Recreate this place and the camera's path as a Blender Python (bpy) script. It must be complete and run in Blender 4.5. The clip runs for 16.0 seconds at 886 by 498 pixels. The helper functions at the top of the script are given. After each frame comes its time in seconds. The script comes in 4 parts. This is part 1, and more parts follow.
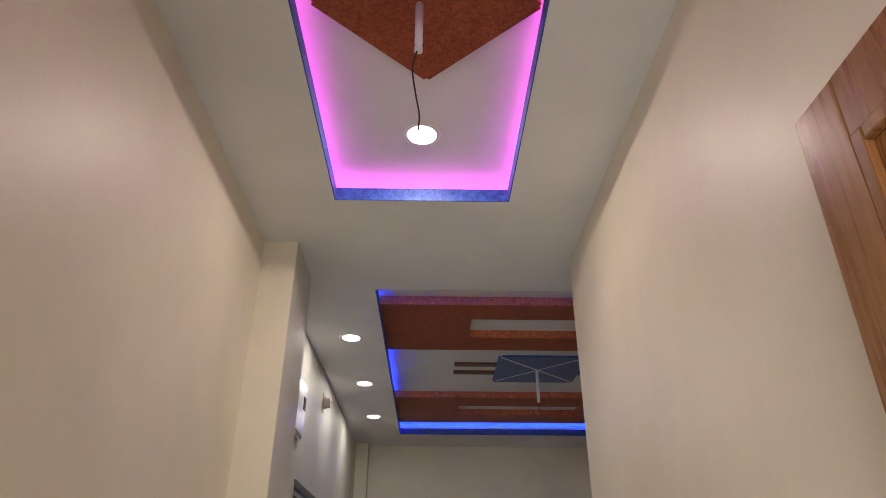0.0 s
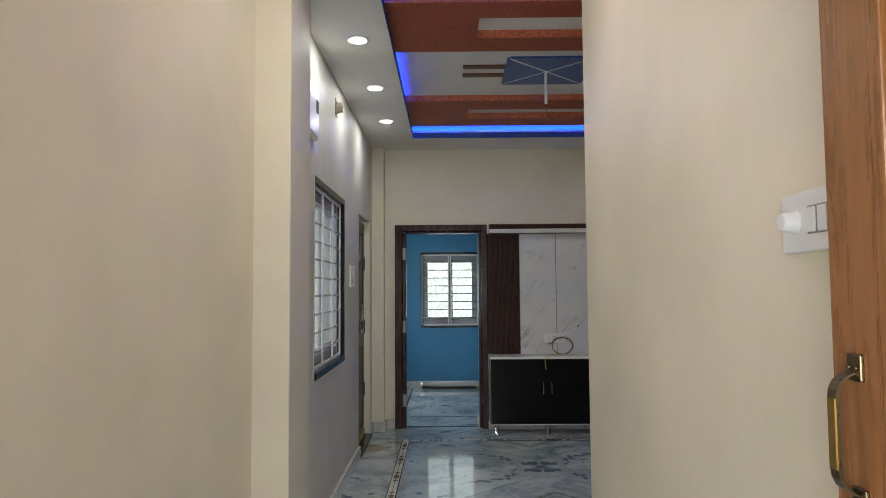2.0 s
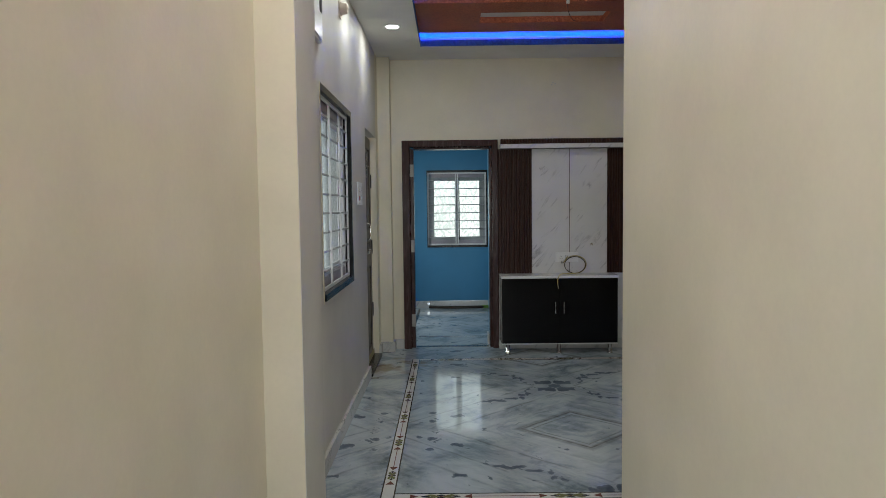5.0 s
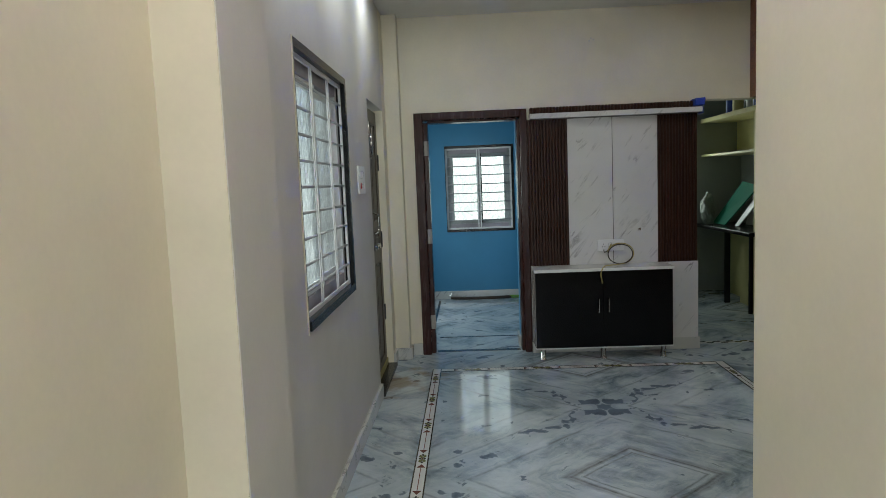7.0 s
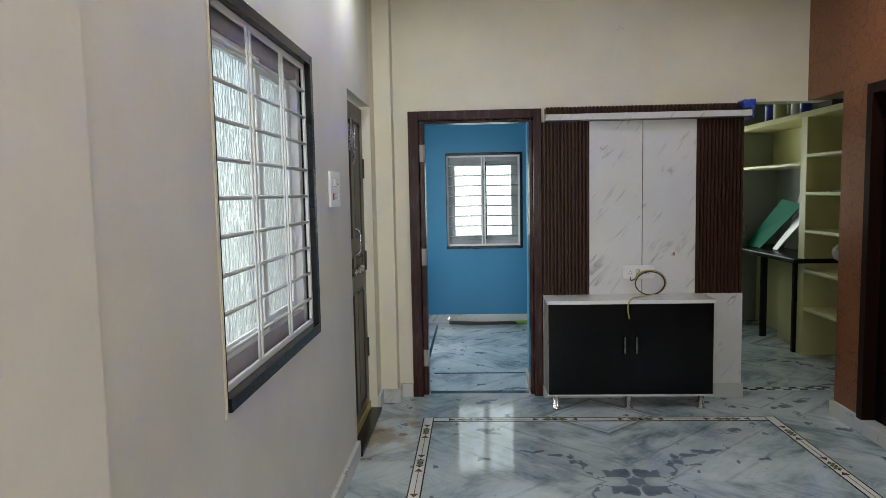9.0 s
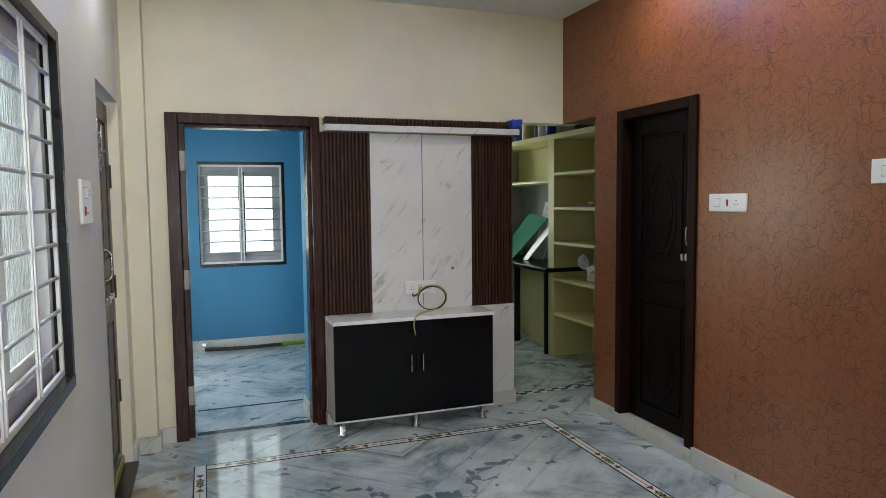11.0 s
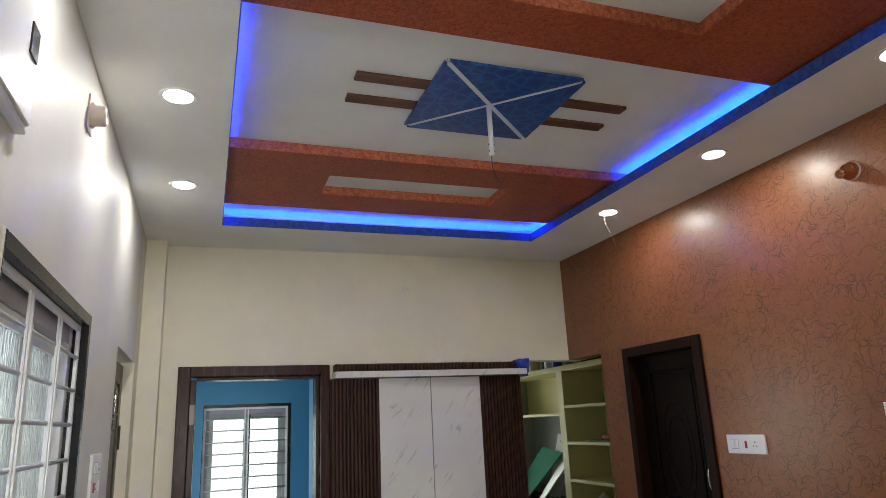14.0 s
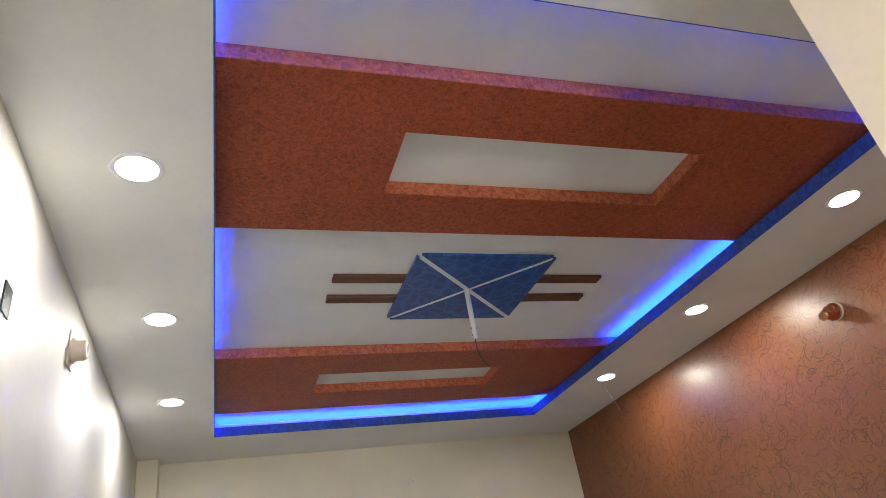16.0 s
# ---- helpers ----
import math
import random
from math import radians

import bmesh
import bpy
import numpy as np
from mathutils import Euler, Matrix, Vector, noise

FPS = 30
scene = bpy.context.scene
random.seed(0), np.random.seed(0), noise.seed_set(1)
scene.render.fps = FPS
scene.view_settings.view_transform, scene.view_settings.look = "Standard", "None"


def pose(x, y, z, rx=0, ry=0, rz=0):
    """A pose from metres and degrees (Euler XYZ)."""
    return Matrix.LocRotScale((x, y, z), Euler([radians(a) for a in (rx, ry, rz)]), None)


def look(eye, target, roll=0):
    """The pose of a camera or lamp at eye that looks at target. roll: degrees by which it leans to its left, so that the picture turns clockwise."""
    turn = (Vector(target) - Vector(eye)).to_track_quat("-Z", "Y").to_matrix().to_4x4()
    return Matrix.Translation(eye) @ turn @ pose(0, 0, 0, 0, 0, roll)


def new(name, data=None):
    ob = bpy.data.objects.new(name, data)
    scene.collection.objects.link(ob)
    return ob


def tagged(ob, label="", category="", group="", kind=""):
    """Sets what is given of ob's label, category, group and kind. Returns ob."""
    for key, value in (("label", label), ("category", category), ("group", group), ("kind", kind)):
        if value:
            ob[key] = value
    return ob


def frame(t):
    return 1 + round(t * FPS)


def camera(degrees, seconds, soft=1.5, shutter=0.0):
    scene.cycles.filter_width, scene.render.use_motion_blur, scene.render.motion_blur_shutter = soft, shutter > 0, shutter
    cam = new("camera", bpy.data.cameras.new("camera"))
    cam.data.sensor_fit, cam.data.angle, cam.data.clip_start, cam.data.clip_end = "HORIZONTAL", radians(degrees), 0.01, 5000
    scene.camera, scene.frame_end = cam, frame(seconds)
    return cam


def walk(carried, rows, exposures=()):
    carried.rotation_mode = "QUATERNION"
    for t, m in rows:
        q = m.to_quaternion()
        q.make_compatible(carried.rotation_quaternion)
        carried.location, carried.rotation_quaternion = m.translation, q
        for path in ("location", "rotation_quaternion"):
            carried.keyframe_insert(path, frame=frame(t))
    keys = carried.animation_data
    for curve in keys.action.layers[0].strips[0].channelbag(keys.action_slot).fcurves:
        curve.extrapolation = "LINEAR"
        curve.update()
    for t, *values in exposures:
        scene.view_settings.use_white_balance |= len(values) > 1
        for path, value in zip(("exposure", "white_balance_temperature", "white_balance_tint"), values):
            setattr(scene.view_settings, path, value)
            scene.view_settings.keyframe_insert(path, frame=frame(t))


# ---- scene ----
cam = camera(67.9, 16.0, soft=0.65)
PATH = [
    (0, (0.184, 0.161, 1.522), (0.215, 1.924, 2.467), 0.2),
    (0.3, (0.175, 0.15, 1.513), (0.186, 1.979, 2.322), 0.3),
    (0.5, (0.181, 0.125, 1.504), (0.182, 2.003, 2.191), -0.2),
    (1, (0.179, 0.104, 1.491), (0.175, 2.062, 1.899), -0.5),
    (1.5, (0.19, 0.1, 1.468), (0.21, 2.088, 1.69), -0.4),
    (2, (0.222, 0.072, 1.443), (0.21, 2.069, 1.561), -0.4),
    (2.5, (0.245, 0.031, 1.417), (0.175, 2.029, 1.431), -0.3),
    (3, (0.233, 0.031, 1.403), (0.2, 2.029, 1.323), -0.6),
    (3.2, (0.219, 0.036, 1.394), (0.219, 2.033, 1.281), -1.0),
    (5.3, (0.136, 0.405, 1.43), (0.108, 2.401, 1.304), -0.5),
    (5.5, (0.2, 0.486, 1.461), (0.1, 2.479, 1.327), -0.2),
    (6, (0.171, 0.692, 1.491), (0.11, 2.683, 1.312), -0.2),
    (6.5, (0.122, 1.008, 1.506), (0.129, 2.993, 1.26), -1.1),
    (7, (0.129, 1.238, 1.504), (0.044, 3.226, 1.304), -2.3),
    (7.5, (0.155, 1.532, 1.516), (-0.035, 3.515, 1.343), -1.1),
    (8, (0.134, 1.79, 1.528), (0.047, 3.783, 1.389), -0.8),
    (8.5, (0.131, 1.943, 1.513), (0.051, 3.935, 1.354), -2.6),
    (9, (0.14, 2.126, 1.513), (0.047, 4.117, 1.343), -1.1),
    (9.5, (0.13, 2.223, 1.527), (0.125, 4.217, 1.379), -0.5),
    (10, (0.015, 2.311, 1.532), (0.397, 4.27, 1.402), -1.0),
    (10.2, (-0.05, 2.342, 1.538), (0.473, 4.266, 1.381), -2.4),
    (12.3, (-0.155, 2.523, 1.508), (0.59, 4.378, 1.434), 0.1),
    (12.5, (-0.181, 2.511, 1.53), (0.546, 4.374, 1.497), 0.2),
    (13, (-0.161, 2.468, 1.599), (0.489, 4.352, 1.762), -0.6),
    (13.5, (-0.173, 2.412, 1.654), (0.458, 4.275, 2.018), -1.6),
    (14, (-0.148, 2.382, 1.683), (0.512, 4.2, 2.193), -2.7),
    (14.5, (-0.124, 2.368, 1.706), (0.541, 4.139, 2.355), -5.6),
    (15, (-0.105, 2.355, 1.73), (0.57, 4.06, 2.528), -9.2),
    (15.5, (-0.091, 2.343, 1.733), (0.564, 4.01, 2.623), -9.7),
    (16, (-0.078, 2.329, 1.738), (0.56, 3.948, 2.724), -10.0),
]
EXPOSURES = [
    (0.0, -0.77, 7150, 18), (1.0, -0.56, 6900, 14), (2.0, -0.28, 6580, 9), (3.0, -0.27, 6480, 8), (5.5, -0.35, 6400, 6), (6.5, -0.32, 6300, 3),
    (7.0, -0.12, 6330, 3), (7.5, -0.10, 6380, 4), (8.5, 0.38, 6450, 6), (9.5, 0.43, 6550, 6), (10.2, 0.41, 6550, 6), (12.3, 1.02, 6550, 8), (12.6, 0.98, 6550, 8),
    (13.0, 0.58, 6550, 9), (13.5, 0.32, 6650, 10), (14.5, 0.34, 6800, 11), (15.0, 0.48, 6850, 11), (16.0, 0.55, 6850, 11),
]
walk(cam, [(t, look(eye, target, roll)) for t, eye, target, roll in PATH], EXPOSURES)

# ---- world and daylight ----
world = bpy.data.worlds.new("overcast_sky")
scene.world = world
world.use_nodes = True
wn = world.node_tree
sky = wn.nodes.new("ShaderNodeTexSky")
sky.sky_type = "NISHITA"
sky.sun_disc = False
sky.sun_elevation, sky.sun_rotation = radians(48), radians(250)
wn.nodes["Background"].inputs["Strength"].default_value = 0.12
wn.links.new(sky.outputs[0], wn.nodes["Background"].inputs["Color"])
sun = new("sun", bpy.data.lights.new("sun", "SUN"))
sun.data.energy, sun.data.angle, sun.data.color = 1.0, radians(12), (1.0, 0.95, 0.88)
sun.matrix_world = look((-6, -2, 9), (0, 0, 0))

LAMP_WATTS = 3.8
BLUE_STRENGTH = 66.0
PINK_STRENGTH = 15.0


# ---- materials ----
class Nodes:
    """A small writer of node materials."""

    def __init__(self, name):
        self.m = bpy.data.materials.new(name)
        self.m.use_nodes = True
        self.t = self.m.node_tree
        self.b = self.t.nodes["Principled BSDF"]

    def n(self, kind, **values):
        node = self.t.nodes.new("ShaderNode" + kind)
        for key, value in values.items():
            if key == "op":
                node.operation = value
            elif key == "dims":
                node.voronoi_dimensions = value
            elif key == "feature":
                node.feature = value
        return node

    def link(self, a, b):
        self.t.links.new(a, b)

    def math(self, op, a, b=0.0, c=None):
        node = self.n("Math", op=op)
        for i, v in enumerate((a, b) if c is None else (a, b, c)):
            if isinstance(v, (int, float)):
                node.inputs[i].default_value = v
            else:
                self.link(v, node.inputs[i])
        return node.outputs[0]

    def place(self, scale=(1, 1, 1)):
        co, mp = self.n("TexCoord"), self.n("Mapping")
        geo = self.n("NewGeometry")
        mp.inputs["Scale"].default_value = scale
        self.link(geo.outputs["Position"], mp.inputs["Vector"])
        self.t.nodes.remove(co)
        return mp.outputs[0]

    def noise(self, at, scale, detail=5.0, rough=0.55, warp=0.0):
        node = self.n("TexNoise")
        node.inputs["Scale"].default_value = scale
        node.inputs["Detail"].default_value = detail
        node.inputs["Roughness"].default_value = rough
        node.inputs["Distortion"].default_value = warp
        self.link(at, node.inputs["Vector"])
        return node.outputs["Fac"]

    def ramp(self, fac, *stops):
        node = self.n("ValToRGB")
        el = node.color_ramp.elements
        while len(el) < len(stops):
            el.new(0.5)
        for e, (pos, col) in zip(el, stops):
            e.position, e.color = pos, (*col, 1)
        self.link(fac, node.inputs[0])
        return node.outputs[0]

    def mix(self, fac, a, b, mode="MIX"):
        node = self.n("MixRGB")
        node.blend_type = mode
        for i, v in enumerate((fac, a, b)):
            if isinstance(v, (int, float)):
                node.inputs[i].default_value = v
            elif isinstance(v, tuple):
                node.inputs[i].default_value = (*v, 1)
            else:
                self.link(v, node.inputs[i])
        return node.outputs[0]

    def bump(self, height, strength=0.3, distance=0.01):
        node = self.n("Bump")
        node.inputs["Strength"].default_value = strength
        node.inputs["Distance"].default_value = distance
        self.link(height, node.inputs["Height"])
        self.link(node.outputs[0], self.b.inputs["Normal"])

    def base(self, colour):
        if isinstance(colour, tuple):
            self.b.inputs["Base Color"].default_value = (*colour, 1)
        else:
            self.link(colour, self.b.inputs["Base Color"])

    def rough(self, value, metal=0.0):
        if isinstance(value, (int, float)):
            self.b.inputs["Roughness"].default_value = value
        else:
            self.link(value, self.b.inputs["Roughness"])
        self.b.inputs["Metallic"].default_value = metal


def paint(name, colour, rough=0.5, mottle=0.06, grain=60.0, relief=0.12):
    """Painted or plain surface with faint mottling and fine relief."""
    k = Nodes(name)
    at = k.place()
    big, fine = k.noise(at, 1.7, 4), k.noise(at, grain, 3)
    dark = tuple(c * (1 - mottle * 2) for c in colour)
    light = tuple(min(1.0, c * (1 + mottle)) for c in colour)
    c1 = k.ramp(big, (0.3, dark), (0.7, light))
    k.base(k.mix(0.15, c1, k.ramp(fine, (0.3, dark), (0.7, light))))
    k.rough(k.math("ADD", k.math("MULTIPLY", big, 0.04), rough - 0.02))
    k.bump(fine, relief, 0.002)
    return k.m


def wood(name, dark, light, rough=0.35, stretch=(14, 14, 1.1)):
    k = Nodes(name)
    at = k.place(stretch)
    grain = k.noise(at, 2.2, 7, 0.62, 1.4)
    fine = k.noise(k.place(tuple(s * 6 for s in stretch)), 2.0, 3)
    c = k.ramp(grain, (0.28, dark), (0.52, tuple((a + b) / 2 for a, b in zip(dark, light))), (0.75, light))
    k.base(k.mix(0.25, c, k.ramp(fine, (0.3, dark), (0.8, light))))
    k.rough(k.math("ADD", k.math("MULTIPLY", grain, 0.2), rough - 0.1))
    k.bump(grain, 0.15, 0.002)
    return k.m


def metal(name, colour, rough=0.25):
    k = Nodes(name)
    at = k.place()
    k.base(colour)
    k.rough(k.math("ADD", k.math("MULTIPLY", k.noise(at, 90, 3), 0.2), rough - 0.1), 1.0)
    return k.m


def glow(name, colour, strength):
    k = Nodes(name)
    k.base(colour)
    k.b.inputs["Emission Color"].default_value = (*colour, 1)
    k.b.inputs["Emission Strength"].default_value = strength
    return k.m


def marble_floor():
    """Book-matched grey-white marble: veins mirrored about the middle of the room, diamonds and a dark cross."""
    k = Nodes("floor_marble")
    sep = k.n("SeparateXYZ")
    geo = k.n("NewGeometry")
    k.link(geo.outputs["Position"], sep.inputs[0])
    u = k.math("PINGPONG", k.math("SUBTRACT", sep.outputs[0], 0.965), 1.12)
    v = k.math("PINGPONG", k.math("SUBTRACT", sep.outputs[1], 4.45), 1.02)
    com = k.n("CombineXYZ")
    k.link(u, com.inputs[0]), k.link(v, com.inputs[1])
    at = com.outputs[0]
    warp = k.noise(at, 2.6, 5, 0.6)
    diag = k.math("ADD", k.math("MULTIPLY", u, 0.93), v)
    d = k.math("ADD", diag, k.math("MULTIPLY", k.math("SUBTRACT", warp, 0.5), 0.34))
    # soft cloud and fine slanting streaks
    com2 = k.n("CombineXYZ")
    k.link(k.math("MULTIPLY", d, 11.0), com2.inputs[0])
    k.link(k.math("MULTIPLY", k.math("SUBTRACT", u, v), 2.0), com2.inputs[1])
    flow = k.noise(com2.outputs[0], 1.3, 8, 0.66, 0.7)
    free = k.noise(k.place(), 2.2, 6, 0.6, 0.6)
    tone = k.math("ADD", k.math("MULTIPLY", flow, 0.30), k.math("MULTIPLY", free, 0.70))
    base = k.ramp(tone, (0.34, (0.13, 0.175, 0.21)), (0.43, (0.30, 0.36, 0.40)), (0.50, (0.43, 0.49, 0.53)), (0.62, (0.55, 0.61, 0.64)))
    d2 = k.math("ADD", diag, k.math("MULTIPLY", k.math("SUBTRACT", warp, 0.5), 0.07))

    def line(centre, width):
        return k.math("SUBTRACT", 1.0, k.math("MINIMUM", 1.0, k.math("DIVIDE", k.math("ABSOLUTE", k.math("SUBTRACT", d2, centre)), width)))
    # the ring of the diamond and the long slanting veins
    broken = k.ramp(k.noise(at, 9, 5), (0.36, (0.1, 0.1, 0.1)), (0.58, (1, 1, 1)))
    solid = k.math("MAXIMUM", k.math("MULTIPLY", line(0.345, 0.030), 1.0), k.math("MULTIPLY", line(0.285, 0.014), 0.85))
    solid = k.math("MAXIMUM", solid, k.math("MULTIPLY", line(0.372, 0.035), 0.55))
    long = k.math("MAXIMUM", k.math("MULTIPLY", line(0.82, 0.02), 0.8), k.math("MULTIPLY", line(1.17, 0.02), 0.8))
    long = k.math("MAXIMUM", long, k.math("MULTIPLY", line(0.58, 0.03), 0.4))
    long = k.math("MAXIMUM", long, k.math("MULTIPLY", line(1.45, 0.025), 0.7))
    veins = k.math("MAXIMUM", k.math("MULTIPLY", solid, k.math("ADD", k.math("MULTIPLY", broken, 0.55), 0.4)), k.math("MULTIPLY", long, k.math("MULTIPLY", broken, 0.62)))
    c = k.mix(k.math("MULTIPLY", veins, 0.95), base, (0.085, 0.085, 0.080))
    # chains of dark islands along the band that makes the cross
    near = k.math("SUBTRACT", 1.0, k.math("MINIMUM", 1.0, k.math("DIVIDE", k.math("ABSOLUTE", k.math("SUBTRACT", d, 1.02)), 0.17)))
    near = k.math("MULTIPLY", near, k.math("SUBTRACT", 1.16, k.math("MULTIPLY", u, 0.92)))
    isle = k.noise(at, 9.0, 3.0, 0.45, 0.5)
    value = k.math("ADD", k.math("ADD", isle, k.math("MULTIPLY", near, 0.26)), k.math("MULTIPLY", k.math("SUBTRACT", free, 0.5), 0.30))
    blot = k.ramp(value, (0.69, (0, 0, 0)), (0.715, (0.75, 0.75, 0.75)), (0.80, (1, 1, 1)))
    c = k.mix(k.math("MULTIPLY", blot, 0.90), c, (0.060, 0.085, 0.125))
    # short slanting specks
    speck = k.ramp(k.noise(com2.outputs[0], 2.6, 4, 0.55, 0.4), (0.655, (0, 0, 0)), (0.70, (1, 1, 1)))
    c = k.mix(k.math("MULTIPLY", speck, k.math("MULTIPLY", broken, 0.6)), c, (0.10, 0.125, 0.15))
    haze = k.math("MULTIPLY", near, k.ramp(free, (0.40, (0, 0, 0)), (0.62, (1, 1, 1))))
    c = k.mix(k.math("MULTIPLY", haze, 0.62), c, (0.20, 0.25, 0.31))
    # rusty stain in the corner by the outer door
    dist = k.n("VectorMath", op="DISTANCE")
    k.link(geo.outputs["Position"], dist.inputs[0])
    dist.inputs[1].default_value = (-0.42, 6.15, 0)
    s = k.math("SUBTRACT", 1.0, k.math("MINIMUM", 1.0, k.math("DIVIDE", dist.outputs["Value"], 0.55)))
    stain = k.ramp(k.math("ADD", k.noise(k.place(), 5, 5), k.math("MULTIPLY", s, 0.35)), (0.66, (0, 0, 0)), (0.85, (1, 1, 1)))
    c = k.mix(k.math("MULTIPLY", stain, 0.75), c, (0.24, 0.17, 0.09))
    k.base(c)
    k.rough(k.math("ADD", k.math("MULTIPLY", k.noise(k.place(), 6, 5), 0.10), 0.03))
    k.bump(k.noise(k.place(), 5, 3), 0.045, 0.004)
    k.b.inputs["Specular IOR Level"].default_value = 0.55
    return k.m


def marble_sheet(name, white=(0.72, 0.71, 0.70), vein=(0.29, 0.28, 0.275), rough=0.14, density=1.0, patchy=(0.43, 0.66)):
    """White sheet with short grey veins that lean to the right."""
    k = Nodes(name)
    mp = k.n("Mapping")
    geo = k.n("NewGeometry")
    k.link(geo.outputs["Position"], mp.inputs["Vector"])
    mp.inputs["Rotation"].default_value = (0, radians(52), 0)
    mp2 = k.n("Mapping")
    k.link(mp.outputs[0], mp2.inputs["Vector"])
    mp2.inputs["Scale"].default_value = (2.4, 5, 17 * density)
    n = k.noise(mp2.outputs[0], 1.2, 7, 0.68, 0.9)
    patch = k.noise(k.place(), 5.0, 4)
    thin = k.ramp(n, (0.565, (0, 0, 0)), (0.60, (1, 1, 1)), (0.65, (0.12, 0.12, 0.12)))
    mask = k.math("MULTIPLY", thin, k.ramp(patch, (patchy[0], (0, 0, 0)), (patchy[1], (1, 1, 1))))
    cloud = k.ramp(k.noise(k.place(), 2.3, 5), (0.3, tuple(w * 0.9 for w in white)), (0.7, white))
    k.base(k.mix(mask, cloud, vein))
    k.rough(rough)
    return k.m


def wallpaper(name):
    """Terracotta wall covering with embossed curls."""
    k = Nodes(name)
    geo, sep, com = k.n("NewGeometry"), k.n("SeparateXYZ"), k.n("CombineXYZ")
    k.link(geo.outputs["Position"], sep.inputs[0])
    k.link(sep.outputs[1], com.inputs[0]), k.link(sep.outputs[2], com.inputs[1])
    total = pale = None
    for shift, scale, radius, light in ((0.0, 10.5, 0.40, 0), (3.7, 12.5, 0.36, 0), (8.1, 9.5, 0.44, 0), (5.3, 11.5, 0.31, 0), (2.2, 14.0, 0.37, 0), (6.6, 12.0, 0.42, 0), (7.3, 11.0, 0.38, 0), (1.3, 13.5, 0.33, 0), (9.4, 13.0, 0.34, 1), (4.1, 10.0, 0.40, 1)):
        sh = k.n("VectorMath", op="ADD")
        k.link(com.outputs[0], sh.inputs[0])
        sh.inputs[1].default_value = (shift, shift * 0.7, 0)
        vo = k.n("TexVoronoi", dims="2D")
        vo.inputs["Scale"].default_value = scale
        k.link(sh.outputs[0], vo.inputs["Vector"])
        off = k.n("VectorMath", op="SUBTRACT")
        k.link(sh.outputs[0], off.inputs[0]), k.link(vo.outputs["Position"], off.inputs[1])
        s2 = k.n("SeparateXYZ")
        k.link(off.outputs[0], s2.inputs[0])
        turn = k.n("SeparateXYZ")
        k.link(vo.outputs["Color"], turn.inputs[0])
        ang = k.math("MULTIPLY", turn.outputs[0], 6.283)
        side = k.math("ADD", k.math("MULTIPLY", s2.outputs[0], k.math("COSINE", ang)), k.math("MULTIPLY", s2.outputs[1], k.math("SINE", ang)))
        ring = k.math("ABSOLUTE", k.math("SUBTRACT", vo.outputs["Distance"], radius))
        arc = k.math("SUBTRACT", 1.0, k.math("MINIMUM", 1.0, k.math("DIVIDE", ring, 0.040)))
        arc = k.math("MULTIPLY", arc, k.math("GREATER_THAN", side, 0.020))
        if light:
            pale = arc if pale is None else k.math("MAXIMUM", pale, arc)
        else:
            total = arc if total is None else k.math("MAXIMUM", total, arc)
    at = k.place()
    cloud, fine = k.noise(at, 2.5, 5), k.noise(at, 140, 4)
    ground = k.ramp(cloud, (0.3, (0.185, 0.054, 0.019)), (0.7, (0.242, 0.078, 0.029)))
    ground = k.mix(0.35, ground, k.ramp(fine, (0.3, (0.155, 0.043, 0.015)), (0.7, (0.295, 0.104, 0.041))))
    worn = k.ramp(k.noise(at, 7, 4), (0.38, (0.45, 0.45, 0.45)), (0.6, (1, 1, 1)))
    ground = k.mix(k.math("MULTIPLY", pale, 0.25), ground, (0.40, 0.17, 0.075))
    k.base(k.mix(k.math("MULTIPLY", k.math("MULTIPLY", total, worn), 0.94), ground, (0.058, 0.015, 0.006)))
    k.rough(0.42)
    k.b.inputs["Coat Weight"].default_value = 0.30
    k.b.inputs["Coat Roughness"].default_value = 0.26
    k.b.inputs["Coat Tint"].default_value = (1.0, 0.96, 0.86, 1)
    k.b.inputs["Specular IOR Level"].default_value = 0.66
    k.b.inputs["Specular Tint"].default_value = (1.0, 0.87, 0.70, 1)
    k.bump(k.math("ADD", total, k.math("MULTIPLY", fine, 0.5)), 0.13, 0.003)
    return k.m


def flocked(name, dark, light, rough=0.55, scale=55.0):
    """Wallpaper with a dense worm-like grain."""
    k = Nodes(name)
    at = k.place()
    n = k.noise(at, scale, 5, 0.6, 1.0)
    k.base(k.mix(0.25, k.ramp(n, (0.35, dark), (0.62, light)), k.ramp(k.noise(at, 4, 3), (0.3, dark), (0.7, light))))
    k.rough(rough)
    k.bump(n, 0.5, 0.004)
    return k.m


def blue_panel():
    k = Nodes("blue_pearl_laminate")
    at = k.place()
    vo = k.n("TexVoronoi", dims="3D", feature="DISTANCE_TO_EDGE")
    vo.inputs["Scale"].default_value = 16
    w = k.n("VectorMath", op="ADD")
    nz = k.n("TexNoise")
    nz.inputs["Scale"].default_value = 9
    k.link(at, nz.inputs["Vector"])
    sc = k.n("VectorMath", op="SCALE")
    k.link(nz.outputs["Color"], sc.inputs[0])
    sc.inputs["Scale"].default_value = 0.09
    k.link(at, w.inputs[0]), k.link(sc.outputs[0], w.inputs[1])
    k.link(w.outputs[0], vo.inputs["Vector"])
    k.base(k.ramp(vo.outputs["Distance"], (0.0, (0.028, 0.125, 0.37)), (0.12, (0.012, 0.058, 0.26)), (0.5, (0.008, 0.042, 0.20))))
    k.rough(0.3)
    return k.m


